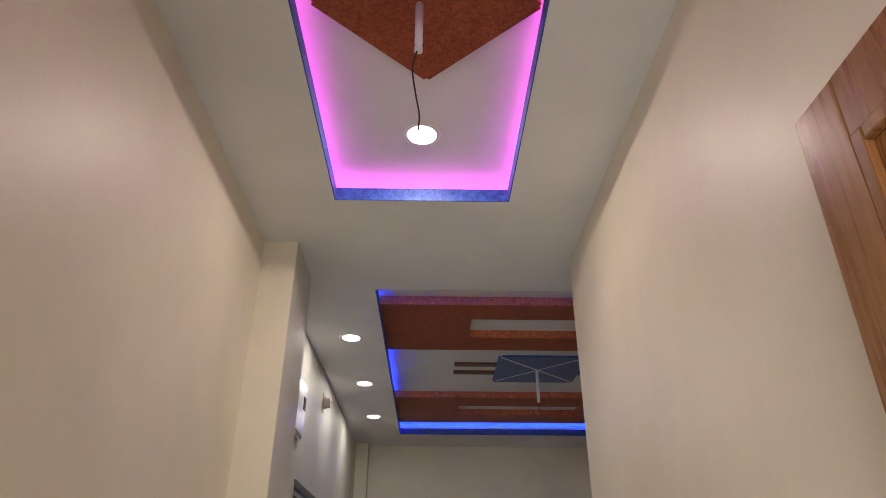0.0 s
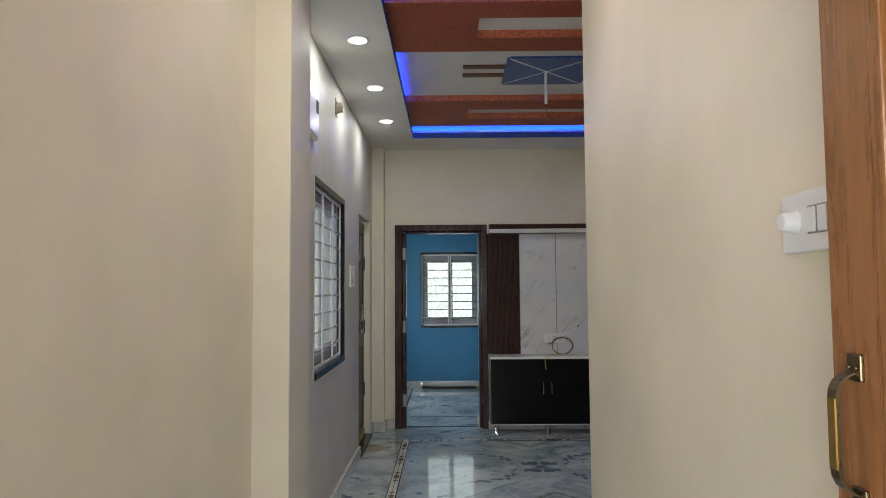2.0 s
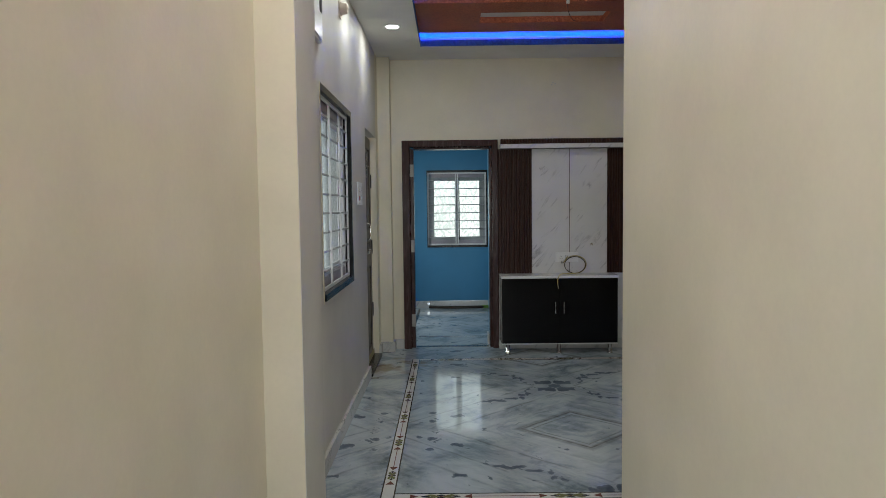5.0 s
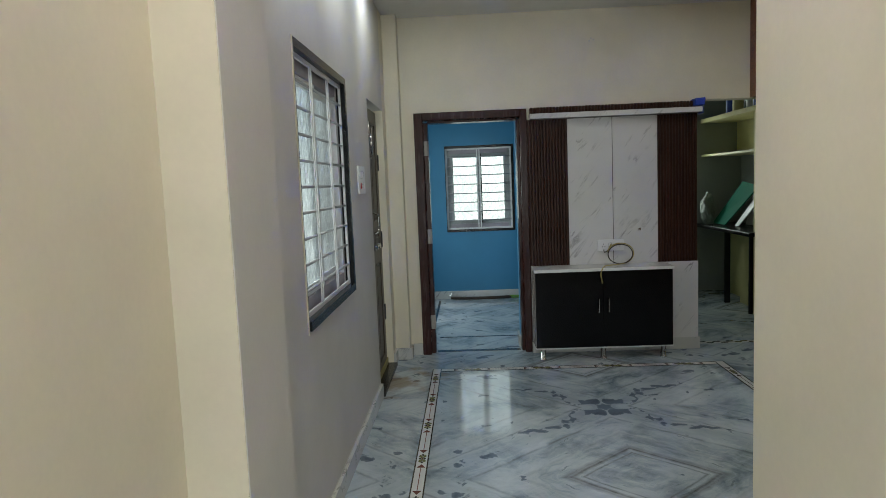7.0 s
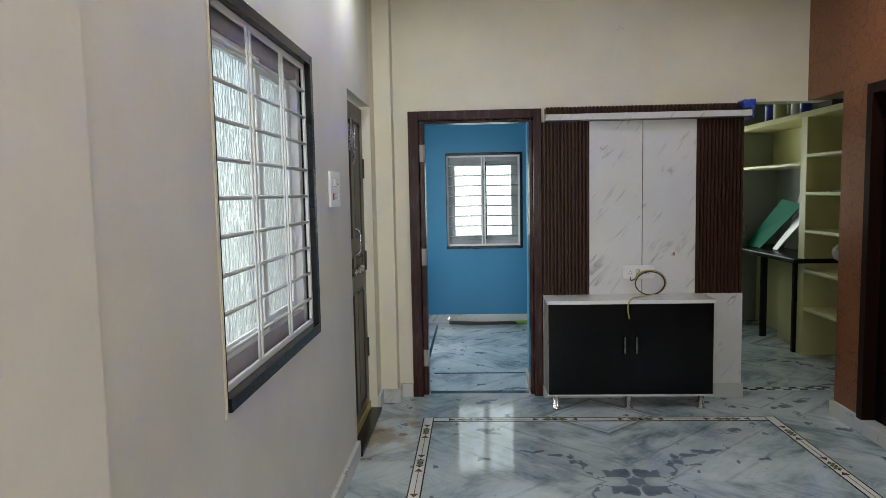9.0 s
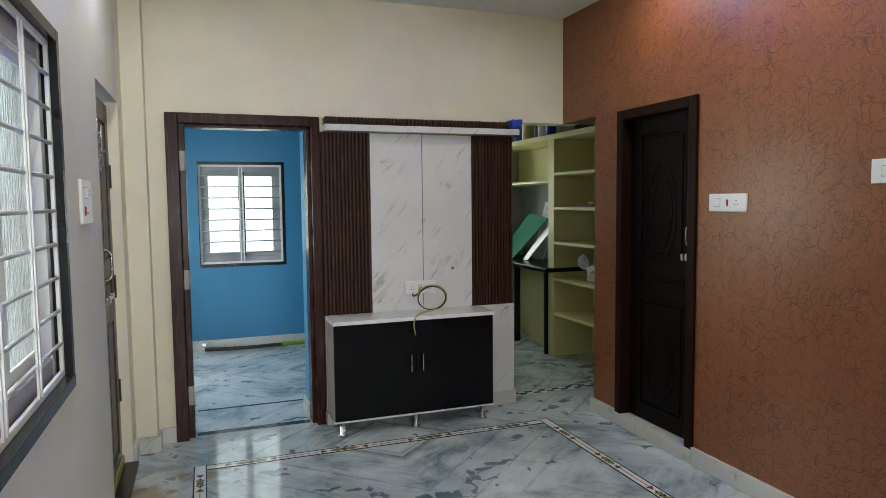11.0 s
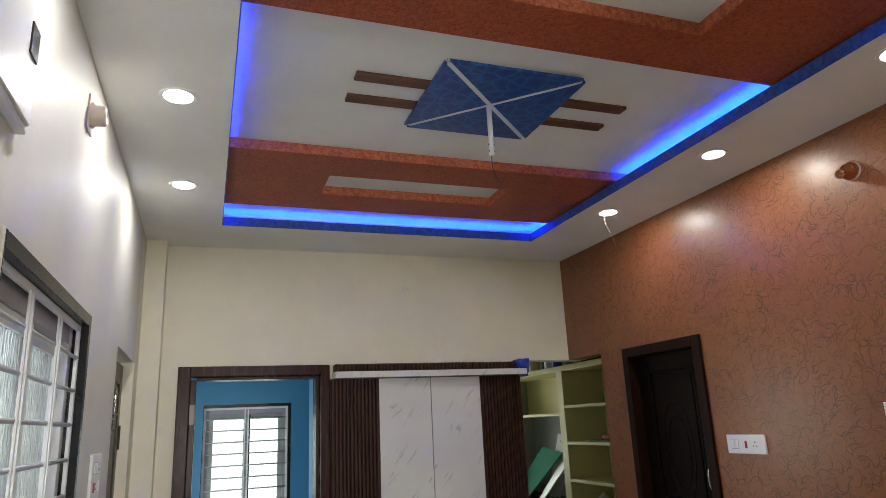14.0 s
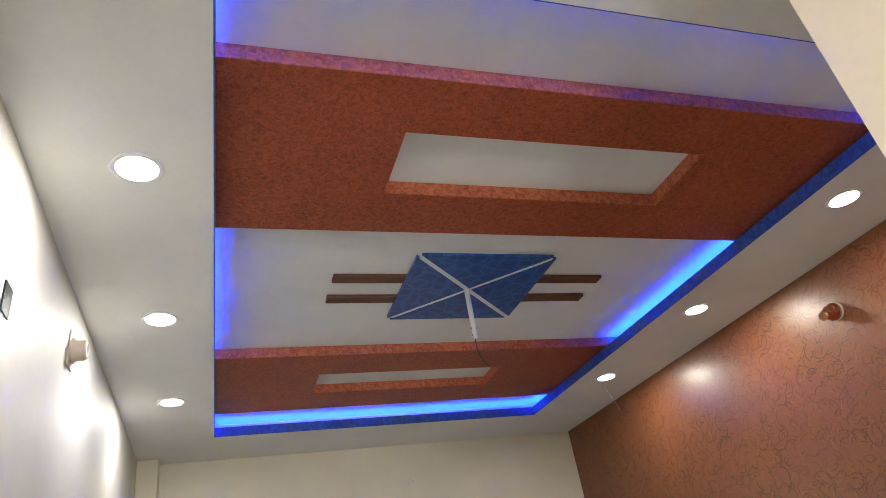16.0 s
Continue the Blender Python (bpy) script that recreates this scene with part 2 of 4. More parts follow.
def frosted(name, tint=(0.90, 0.965, 0.95)):
    """Figured glass: wavy relief, light scattered through."""
    k = Nodes(name)
    k.base(tint)
    k.b.inputs["Transmission Weight"].default_value = 1.0
    k.b.inputs["IOR"].default_value = 1.2
    k.rough(0.35)
    wave = k.n("TexWave")
    wave.bands_direction = "Y"
    wave.inputs["Scale"].default_value = 12
    wave.inputs["Distortion"].default_value = 6.0
    wave.inputs["Detail Scale"].default_value = 3.0
    wave.inputs["Detail"].default_value = 2
    k.link(k.place((1, 1, 0.6)), wave.inputs["Vector"])
    k.base(k.ramp(wave.outputs["Fac"], (0.25, tuple(0.55 * c for c in tint)), (0.7, tint)))
    k.bump(wave.outputs["Fac"], 0.7, 0.01)
    return k.m


CREAM = paint("cream_wall_paint", (0.78, 0.72, 0.57), 0.45)
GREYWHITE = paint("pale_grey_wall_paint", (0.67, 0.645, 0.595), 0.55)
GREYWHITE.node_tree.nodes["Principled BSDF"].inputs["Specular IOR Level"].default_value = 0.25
CEILING = paint("white_ceiling_paint", (0.81, 0.80, 0.78), 0.6)
BLUEWALL = paint("blue_wall_paint", (0.050, 0.235, 0.42), 0.45)
YELLOW = paint("pale_yellow_paint", (0.66, 0.62, 0.30), 0.5)
KITCHENWALL = paint("kitchen_grey_tile", (0.33, 0.36, 0.34), 0.25)
PLASTER = paint("porch_plaster", (0.55, 0.52, 0.47), 0.8, 0.1)
FLOOR = marble_floor()
SKIRT = marble_sheet("grey_skirting_marble", (0.60, 0.60, 0.58), (0.22, 0.22, 0.21), 0.2, 0.8, (0.36, 0.62))
SHEET = marble_sheet("white_marble_laminate")
TERRACOTTA = wallpaper("terracotta_curl_wallpaper")
BAND = flocked("rust_flock_wallpaper", (0.185, 0.030, 0.010), (0.47, 0.098, 0.034), 0.5, 70.0)
BANDEDGE = flocked("orange_flock_edge", (0.27, 0.050, 0.02), (0.66, 0.20, 0.095), 0.6, 55)
BLUELIP = flocked("blue_flock_edge", (0.01, 0.04, 0.26), (0.05, 0.15, 0.60), 0.5, 45)
BLUEPANEL = blue_panel()
DARKWOOD = wood("dark_polished_wood", (0.014, 0.0022, 0.0013), (0.052, 0.0095, 0.0045), 0.26)
DARKWOOD.node_tree.nodes["Principled BSDF"].inputs["Specular IOR Level"].default_value = 0.24
SLATWOOD = wood("walnut_slat", (0.019, 0.0075, 0.005), (0.078, 0.031, 0.019), 0.42)
SLATWOOD.node_tree.nodes["Principled BSDF"].inputs["Specular IOR Level"].default_value = 0.25
TEAK = wood("teak_veneer", (0.15, 0.055, 0.016), (0.36, 0.155, 0.052), 0.28)
STRIPWOOD = wood("brown_strip_wood", (0.06, 0.020, 0.010), (0.19, 0.068, 0.034), 0.4, (1.5, 14, 14))
OLDWOOD = wood("weathered_olive_door_wood", (0.065, 0.048, 0.027), (0.17, 0.132, 0.082), 0.4)
DARKPANEL = wood("dark_brown_door_panel", (0.030, 0.019, 0.011), (0.075, 0.050, 0.030), 0.4)
EBONYDOOR = wood("ebony_door_wood", (0.003, 0.0015, 0.0012), (0.008, 0.0035, 0.003), 0.36)
EBONYFRAME = wood("ebony_frame_wood", (0.010, 0.004, 0.003), (0.024, 0.009, 0.006), 0.4)
EBONYFRAME.node_tree.nodes["Principled BSDF"].inputs["Specular IOR Level"].default_value = 0.09
EBONYDOOR.node_tree.nodes["Principled BSDF"].inputs["Specular IOR Level"].default_value = 0.12
GRANITE = paint("black_granite", (0.012, 0.0125, 0.014), 0.25, 0.35, 160)
GRANITE.node_tree.nodes["Principled BSDF"].inputs["Specular IOR Level"].default_value = 0.3
BLACKGLOSS = paint("black_gloss_laminate", (0.003, 0.003, 0.004), 0.18, 0.1, 20, 0.02)
BLACKGLOSS.node_tree.nodes["Principled BSDF"].inputs["Specular IOR Level"].default_value = 0.22
WHITEPLASTIC = paint("white_plastic", (0.78, 0.78, 0.78), 0.3, 0.02)
SEAM = paint("grey_switch_seam", (0.25, 0.25, 0.26), 0.4, 0.05)
UPVC = paint("white_window_profile", (0.74, 0.76, 0.78), 0.3, 0.03)
CARCASS = paint("grey_brown_laminate", (0.30, 0.265, 0.25), 0.22, 0.08)
# bedroom window's profile: its backlit shade is put into a greyer, mottled colour
UPVCBACKLIT = paint("backlit_window_profile", (0.36, 0.39, 0.39), 0.4, 0.3, 28)
FILM = paint("lilac_protective_film", (0.36, 0.33, 0.375), 0.35, 0.25, 30)
BARS = paint("white_grill_enamel", (0.76, 0.77, 0.78), 0.35, 0.04)
# white grill enamel darkened to grey, so the rods look backlit
BARSBACKLIT = paint("backlit_grill_rod_enamel", (0.42, 0.43, 0.45), 0.35, 0.06)
STEEL = metal("brushed_steel", (0.62, 0.62, 0.62), 0.25)
HINGE = paint("dull_hinge_steel", (0.40, 0.36, 0.34), 0.4, 0.1)
BRONZE = metal("antique_brass", (0.16, 0.12, 0.07), 0.3)
BRASSFACE = metal("polished_brass", (0.42, 0.28, 0.09), 0.22)
COPPER = metal("copper_lamp_holder", (0.60, 0.26, 0.15), 0.25)
BLACK = paint("black_rubber", (0.02, 0.02, 0.02), 0.5)
WIRE_Y = paint("yellow_wire", (0.40, 0.33, 0.11), 0.5)
WIRE_B = paint("brown_wire", (0.035, 0.02, 0.015), 0.5)
BEIGE = paint("beige_plastic", (0.62, 0.52, 0.45), 0.35, 0.03)
REDDOT = paint("red_switch", (0.35, 0.02, 0.02), 0.35)
GREENCARD = paint("green_laminate_sheet", (0.010, 0.17, 0.105), 0.7, 0.1)
GREENCARD.node_tree.nodes["Principled BSDF"].inputs["Specular IOR Level"].default_value = 0.15
BLUEPLASTIC = paint("blue_plastic", (0.02, 0.06, 0.45), 0.35, 0.1)
HOSEGREEN = paint("green_hose", (0.20, 0.36, 0.05), 0.45)
HOSEBROWN = paint("brown_hose", (0.035, 0.022, 0.013), 0.45)
CLEARBAG = paint("cloudy_plastic_bag", (0.55, 0.55, 0.52), 0.25, 0.2, 40)
SACK = paint("dull_sack_plastic", (0.24, 0.28, 0.24), 0.45, 0.25, 25)
INLAYWHITE = paint("white_inlay", (0.68, 0.68, 0.66), 0.15, 0.04)
INLAYBLACK = paint("black_inlay", (0.025, 0.027, 0.03), 0.15)
INLAYRED = paint("red_brown_inlay", (0.16, 0.06, 0.045), 0.15)
INLAYGREEN = paint("olive_inlay", (0.17, 0.17, 0.07), 0.15)
FROST = frosted("figured_window_glass")
LAMPFACE = glow("downlight_diffuser", (1.0, 0.98, 0.94), 14.0)
BLUELED = glow("blue_led_strip", (0.001, 0.034, 1.0), BLUE_STRENGTH)
PINKLED = glow("pink_led_strip", (0.92, 0.11, 1.0), PINK_STRENGTH)


# ---- building helpers ----
def box(bm, x0, y0, z0, x1, y1, z1, bevel=0.0):
    made = bmesh.new()
    bmesh.ops.create_cube(made, size=1.0)
    for v in made.verts:
        v.co = Vector(((x0 + x1) / 2 + v.co.x * (x1 - x0), (y0 + y1) / 2 + v.co.y * (y1 - y0), (z0 + z1) / 2 + v.co.z * (z1 - z0)))
    if bevel:
        bmesh.ops.bevel(made, geom=made.edges[:], offset=bevel, segments=2, affect="EDGES", profile=0.5)
    merge(bm, made)


def merge(bm, other, m=None):
    table = {}
    for v in other.verts:
        table[v] = bm.verts.new(m @ v.co if m else v.co)
    for f in other.faces:
        try:
            g = bm.faces.new([table[v] for v in f.verts])
            g.smooth = f.smooth
        except ValueError:
            pass
    other.free()


def rod(bm, a, b, r, sides=12, r2=None):
    a, b = Vector(a), Vector(b)
    made = bmesh.new()
    bmesh.ops.create_cone(made, cap_ends=True, segments=sides, radius1=r, radius2=r if r2 is None else r2, depth=(b - a).length)
    for f in made.faces:
        f.smooth = len(f.verts) == 4
    merge(bm, made, Matrix.Translation((a + b) / 2) @ (b - a).to_track_quat("Z", "Y").to_matrix().to_4x4())


def lathe(bm, profile, m=None, sides=28):
    """Turns (radius, height) pairs round z."""
    rings = []
    made = bmesh.new()
    for r, z in profile:
        rings.append([made.verts.new((r * math.cos(2 * math.pi * i / sides), r * math.sin(2 * math.pi * i / sides), z)) for i in range(sides)])
    for a, b in zip(rings, rings[1:]):
        for i in range(sides):
            f = made.faces.new((a[i], a[(i + 1) % sides], b[(i + 1) % sides], b[i]))
            f.smooth = True
    made.faces.new(rings[0][::-1]), made.faces.new(rings[-1])
    merge(bm, made, m)


def tube(bm, points, r, sides=8, steps=6):
    """A smooth round cord through the points."""
    p = [Vector(q) for q in points]
    path = []
    for i in range(len(p) - 1):
        a, b, c, d = p[max(i - 1, 0)], p[i], p[i + 1], p[min(i + 2, len(p) - 1)]
        for s in range(steps):
            t = s / steps
            path.append(0.5 * (2 * b + (c - a) * t + (2 * a - 5 * b + 4 * c - d) * t * t + (3 * b - a - 3 * c + d) * t ** 3))
    path.append(p[-1])
    rings, side = [], Vector((0.31, 0.52, 0.8))
    for i, q in enumerate(path):
        way = (path[min(i + 1, len(path) - 1)] - path[max(i - 1, 0)]).normalized()
        side = (side - way * side.dot(way)).normalized()
        up = way.cross(side)
        rings.append([bm.verts.new(q + r * (math.cos(2 * math.pi * j / sides) * side + math.sin(2 * math.pi * j / sides) * up)) for j in range(sides)])
    for a, b in zip(rings, rings[1:]):
        for j in range(sides):
            f = bm.faces.new((a[j], a[(j + 1) % sides], b[(j + 1) % sides], b[j]))
            f.smooth = True
    bm.faces.new(rings[0][::-1]), bm.faces.new(rings[-1])


def mesh_of(name, bm, material):
    me = bpy.data.meshes.new(name)
    bmesh.ops.recalc_face_normals(bm, faces=bm.faces[:])
    bm.to_mesh(me)
    bm.free()
    me.materials.append(material)
    return me


def part(name, bm, material, parent, label=""):
    ob = new(name, mesh_of(name, bm, material))
    ob.parent = parent
    return tagged(ob, label) if label else ob


def boxes(*rows, bevel=0.0):
    bm = bmesh.new()
    for r in rows:
        box(bm, *r, bevel=bevel)
    return bm


def structure(name, bm, material, label, category):
    return tagged(new(name, mesh_of(name, bm, material)), label, category, kind="structure")


def thing(name, label, category, m=None, group=""):
    ob = new(name)
    ob.empty_display_size = 0.05
    if m:
        ob.matrix_world = m
    return tagged(ob, label, category, group)


# ---- plan ----
XL, XR, XO = -0.547, 0.81, 2.50        # long left wall, corridor's right wall, terracotta wall
YE, YC, YF, YB = -0.05, 2.84, 6.93, 9.70  # entrance wall, end of the corridor wall, far wall, bedroom's window wall
ZC, ZL, ZT = 2.897, 2.952, 3.01        # lower ceiling, top of its lip, raised ceiling
WT = 0.23                               # wall thickness
XKIT, XSH, XK = 2.05, 3.06, 3.55        # end of the panelled wall, kitchen shelf front, kitchen's right wall
TOP = 3.12

# floor
bm = boxes((-1.6, -1.8, -0.12, 4.0, 10.0, 0.0))
structure("floor", bm, FLOOR, "polished grey-white marble floor with mirrored dark veins", "floor")

# long left wall with window and outer door
WY0, WY1, WZ0, WZ1 = 3.868, 4.988, 0.915, 2.105
DY0, DY1, DZ1 = 5.79, 6.60, 2.10
bm = boxes((XL - WT, YC + 0.05, 0, XL, WY0, TOP), (XL - WT, WY0, 0, XL, WY1, WZ0), (XL - WT, WY0, WZ1, XL, WY1, TOP),
           (XL - WT, WY1, 0, XL, DY0, TOP), (XL - WT, DY0, DZ1, XL, DY1, TOP))
structure("wall_west", bm, GREYWHITE, "pale grey painted living room wall with window and door", "wall")
structure("wall_west_end", boxes((XL - WT, DY1, 0, XL, YF + 0.15, TOP)), CREAM, "cream painted wall strip beside the outer door", "wall")
bm = boxes((XL - WT, -0.25, 0, XL, YC + 0.05, TOP))
structure("wall_corridor_west", bm, CREAM, "smooth cream painted corridor wall", "wall")
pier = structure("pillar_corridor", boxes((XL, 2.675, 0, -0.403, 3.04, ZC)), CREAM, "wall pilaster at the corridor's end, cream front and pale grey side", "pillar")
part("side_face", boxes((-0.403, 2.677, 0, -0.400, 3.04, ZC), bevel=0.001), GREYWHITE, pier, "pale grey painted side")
structure("pillar_corner", boxes((XL, 6.79, 0, -0.425, YF, ZC), bevel=0.004), CREAM, "cream painted corner pilaster beside the bedroom door", "pillar")
# corridor's right wall and the front wall of the living room
bm = boxes((XR, -0.25, 0, XR + 0.15, YC, TOP), (XR + 0.15, YC - 0.15, 0, XO + 0.15, YC, TOP))
structure("wall_corridor_east", bm, CREAM, "smooth cream painted corridor wall with clean corner", "wall")
# far wall
bm = boxes((XL, YF, 0, -0.31, YF + 0.15, TOP), (-0.31, YF, 2.09, 0.625, YF + 0.15, TOP), (0.625, YF, 0, XKIT, YF + 0.15, TOP),
           (XKIT, YF, 2.11, XO + 0.15, YF + 0.15, TOP))
structure("wall_north", bm, CREAM, "cream painted far wall above doors and panelling", "wall")
# terracotta wall
OY0, OY1, OZ1 = 5.445, 6.20, 2.107
bm = boxes((XO, YC, 0, XO + 0.15, OY0 + 0.01, TOP), (XO, OY0 + 0.01, OZ1 - 0.01, XO + 0.15, OY1 - 0.01, TOP), (XO, OY1 - 0.01, 0, XO + 0.15, 6.48, TOP),
           (XO, 6.48, 2.11, XO + 0.15, YF, TOP))
structure("wall_east", bm, TERRACOTTA, "terracotta wallpapered wall with embossed curls", "wall")
# bedroom beyond the far wall
for name, rows in (
        # the west wall's opening is made up, out of view, for the fill lamp
        ("wall_bedroom_west", ((-1.35, YF + 0.15, 0, -1.2, 7.7, TOP), (-1.35, 7.7, 0, -1.2, 8.9, 0.9), (-1.35, 7.7, 2.0, -1.2, 8.9, TOP), (-1.35, 8.9, 0, -1.2, YB + 0.2, TOP))),
        ("wall_bedroom_east", ((1.88, YF + 0.15, 0, 2.0, YB + 0.2, TOP),)),
        ("wall_bedroom_north", ((-1.2, YB, 0, -0.168, YB + 0.2, TOP), (-0.168, YB, 0, 0.708, YB + 0.2, 0.866), (-0.168, YB, 1.963, 0.708, YB + 0.2, TOP), (0.708, YB, 0, 1.88, YB + 0.2, TOP))),
        ("wall_bedroom_south", ((-1.2, YF + 0.15, 0, -0.79, YF + 0.2, TOP), (-0.79, YF + 0.15, 0, -0.31, YF + 0.16, TOP), (0.625, YF + 0.15, 0, 1.88, YF + 0.16, TOP)))):
    structure(name, boxes(*rows), BLUEWALL, "bright blue painted bedroom wall", "wall")
structure("pillar_bedroom", boxes((0.556, YF + 0.172, 0, 0.90, 7.30, TOP), bevel=0.003), BLUEWALL, "blue painted pier inside the bedroom doorway", "pillar")
# kitchen
# north opening at x 2.2 to 2.9 is invented, hidden from view, to admit light
bm = boxes((XK, 6.48, 0, XK + 0.15, YB, TOP), (XO + 0.15, 6.33, 0, XK + 0.15, 6.48, TOP), (2.0, YB, 0, 2.2, YB + 0.2, TOP),
           (2.2, YB, 0, 2.9, YB + 0.2, 1.0), (2.2, YB, 2.1, 2.9, YB + 0.2, TOP), (2.9, YB, 0, XK + 0.15, YB + 0.2, TOP),
           (2.0, YF + 0.15, 0, 2.02, YB, TOP))
structure("wall_kitchen", bm, KITCHENWALL, "grey-green tiled kitchen walls", "wall")

# ceiling with two raised trays
TRAYS = ((-0.102, 1.982, 3.165, 6.405), (-0.20, 0.48, 0.53, 2.335))
VOID = 0.13


def grid_slab(bm, x0, x1, y0, y1, z0, z1, holes):
    xs = sorted({x0, x1, *(h[i] for h in holes for i in (0, 1))})
    ys = sorted({y0, y1, *(h[i] for h in holes for i in (2, 3))})
    for a, b in zip(xs, xs[1:]):
        for c, d in zip(ys, ys[1:]):
            mx, my = (a + b) / 2, (c + d) / 2
            if not any(h[0] < mx < h[1] and h[2] < my < h[3] for h in holes):
                box(bm, a, c, z0, b, d, z1)


def frame_slab(bm, outer, hole, z0, z1):
    """One slab with a rectangular hole."""
    rings = [[[bm.verts.new((x, y, z)) for x, y in ((r[0], r[2]), (r[1], r[2]), (r[1], r[3]), (r[0], r[3]))] for z in (z0, z1)] for r in (outer, hole)]
    (a, b), (c, d) = rings
    for i in range(4):
        j = (i + 1) % 4
        for quad in ((a[i], a[j], c[j], c[i]), (b[i], b[j], d[j], d[i]), (a[i], a[j], b[j], b[i]), (c[i], c[j], d[j], d[i])):
            bm.faces.new(quad)


bm = bmesh.new()
grid_slab(bm, XL, XO, -0.25, YF, ZC, ZL, TRAYS)
grid_slab(bm, XL, XO, -0.25, YF, ZL, ZT, [(a - VOID, b + VOID, c - VOID, d + VOID) for a, b, c, d in TRAYS])
box(bm, XL - 0.1, -0.25, ZT, XO + 0.1, YF + 0.1, ZT + 0.1)
structure("ceiling", bm, CEILING, "white false ceiling with two raised trays", "ceiling")
structure("ceiling_bedroom", boxes((-1.35, YF + 0.15, TOP, 4.0, YB + 0.2, TOP + 0.1), (XO + 0.15, 6.3, TOP, 4.0, YF + 0.15, TOP + 0.1)), CEILING, "plain white ceiling of bedroom and kitchen", "ceiling")
# flocked lips round the trays
for i, (a, b, c, d) in enumerate(TRAYS):
    e = 0.004
    bm = boxes((a, c, ZC + 0.001, a + e, d, ZL), (b - e, c, ZC + 0.001, b, d, ZL), (a + e, c, ZC + 0.001, b - e, c + e, ZL), (a + e, d - e, ZC + 0.001, b - e, d, ZL))
    structure("trim", bm, BLUELIP, "blue flocked edging round the ceiling tray", "trim")
    s, h, w = 0.045, 0.010, 0.012
    bm = boxes((a - s - w, c - s, ZL, a - s, d + s, ZL + h), (b + s, c - s, ZL, b + s + w, d + s, ZL + h),
               (a - s, c - s - w, ZL, b + s, c - s, ZL + h), (a - s, d + s, ZL, b + s, d + s + w, ZL + h))
    led = thing("led_strip", "glowing blue strip light hidden in the ceiling tray" if i == 0 else "glowing pink strip light hidden in the ceiling tray", "strip light")
    part("strip", bm, BLUELED if i == 0 else PINKLED, led)
    # unseen upstand added before the strip, to limit how far its glow reaches
    f, g, q = 0.028, 0.031, 0.020 if i == 0 else 0.008
    bm = boxes((a - g, c - g, ZL, a - f, d + g, ZL + q), (b + f, c - g, ZL, b + g, d + g, ZL + q), (a - f, c - g, ZL, b + f, c - f, ZL + q), (a - f, d + f, ZL, b + f, d + g, ZL + q))
    part("glow_cutoff", bm, WHITEPLASTIC, led, "white upstand added to cut off the strip's glow")

# rust-coloured bands across the living room tray, each with an open rectangle
for y0, y1, r in ((3.49, 4.228, (0.411, 1.445, 3.70, 4.0)), (5.35, 6.17, (0.411, 1.445, 5.61, 5.90))):
    band = thing("ceiling_band", "rust-coloured flocked ceiling band with a white rectangular recess", "ceiling panel", group="ceiling bands")
    bm = bmesh.new()
    frame_slab(bm, (-0.22, 2.09, y0 + 0.003, y1 - 0.003), r, 2.960, ZT)
    part("panel", bm, BAND, band)
    a, b, c, d = r
    e = 0.003
    part("edging", boxes((-0.22, y0, 2.961, 2.09, y0 + 0.003, ZT - 0.001), (-0.22, y1 - 0.003, 2.961, 2.09, y1, ZT - 0.001),
                         (a, c, 2.961, a + e, d, ZT - 0.001), (b - e, c, 2.961, b, d, ZT - 0.001),
                         (a + e, d - e, 2.961, b - e, d, ZT - 0.001), (a + e, c, 2.961, b - e, c + e, ZT - 0.001)), BANDEDGE, band, "orange flocked cut edge")

# blue panel in four triangles, with wooden strips, in the middle of the tray
strips = (4.618, 4.80)
for y in strips:
    for x0, x1 in ((0.345, 0.69), (1.23, 1.565)):
        t = thing("ceiling_strip", "dark brown wooden strip fixed to the ceiling", "wood strip", group="ceiling strips")
        part("strip", boxes((x0, y, ZT - 0.016, x1, y + 0.056, ZT), bevel=0.003), STRIPWOOD, t)
panel = thing("ceiling_panel", "blue pearl ceiling panel in four triangles with pale joints", "ceiling panel")
PX0, PX1, PY0, PY1 = 0.645, 1.245, 4.430, 5.005
pc = Vector(((PX0 + PX1) / 2, (PY0 + PY1) / 2, 0))
part("backing", boxes((PX0 + 0.012, PY0 + 0.012, ZT - 0.0225, PX1 - 0.012, PY1 - 0.012, ZT)), WHITEPLASTIC, panel, "pale backing in the joints")
corners = [Vector((PX0, PY0, 0)), Vector((PX1, PY0, 0)), Vector((PX1, PY1, 0)), Vector((PX0, PY1, 0))]
for a, b in zip(corners, corners[1:] + corners[:1]):
    g = (a + b + pc) / 3
    tri = [g + (q - g) * 0.955 + ((a + b) / 2 - pc).normalized() * 0.007 for q in (a, b, pc)]
    bm = bmesh.new()
    low = [bm.verts.new((q.x, q.y, ZT - 0.025)) for q in tri]
    high = [bm.verts.new((q.x, q.y, ZT - 0.012)) for q in tri]
    bm.faces.new(low), bm.faces.new(high)
    for i in range(3):
        bm.faces.new((low[i], low[(i + 1) % 3], high[(i + 1) % 3], high[i]))
    part("triangle", bm, BLUEPANEL, panel)


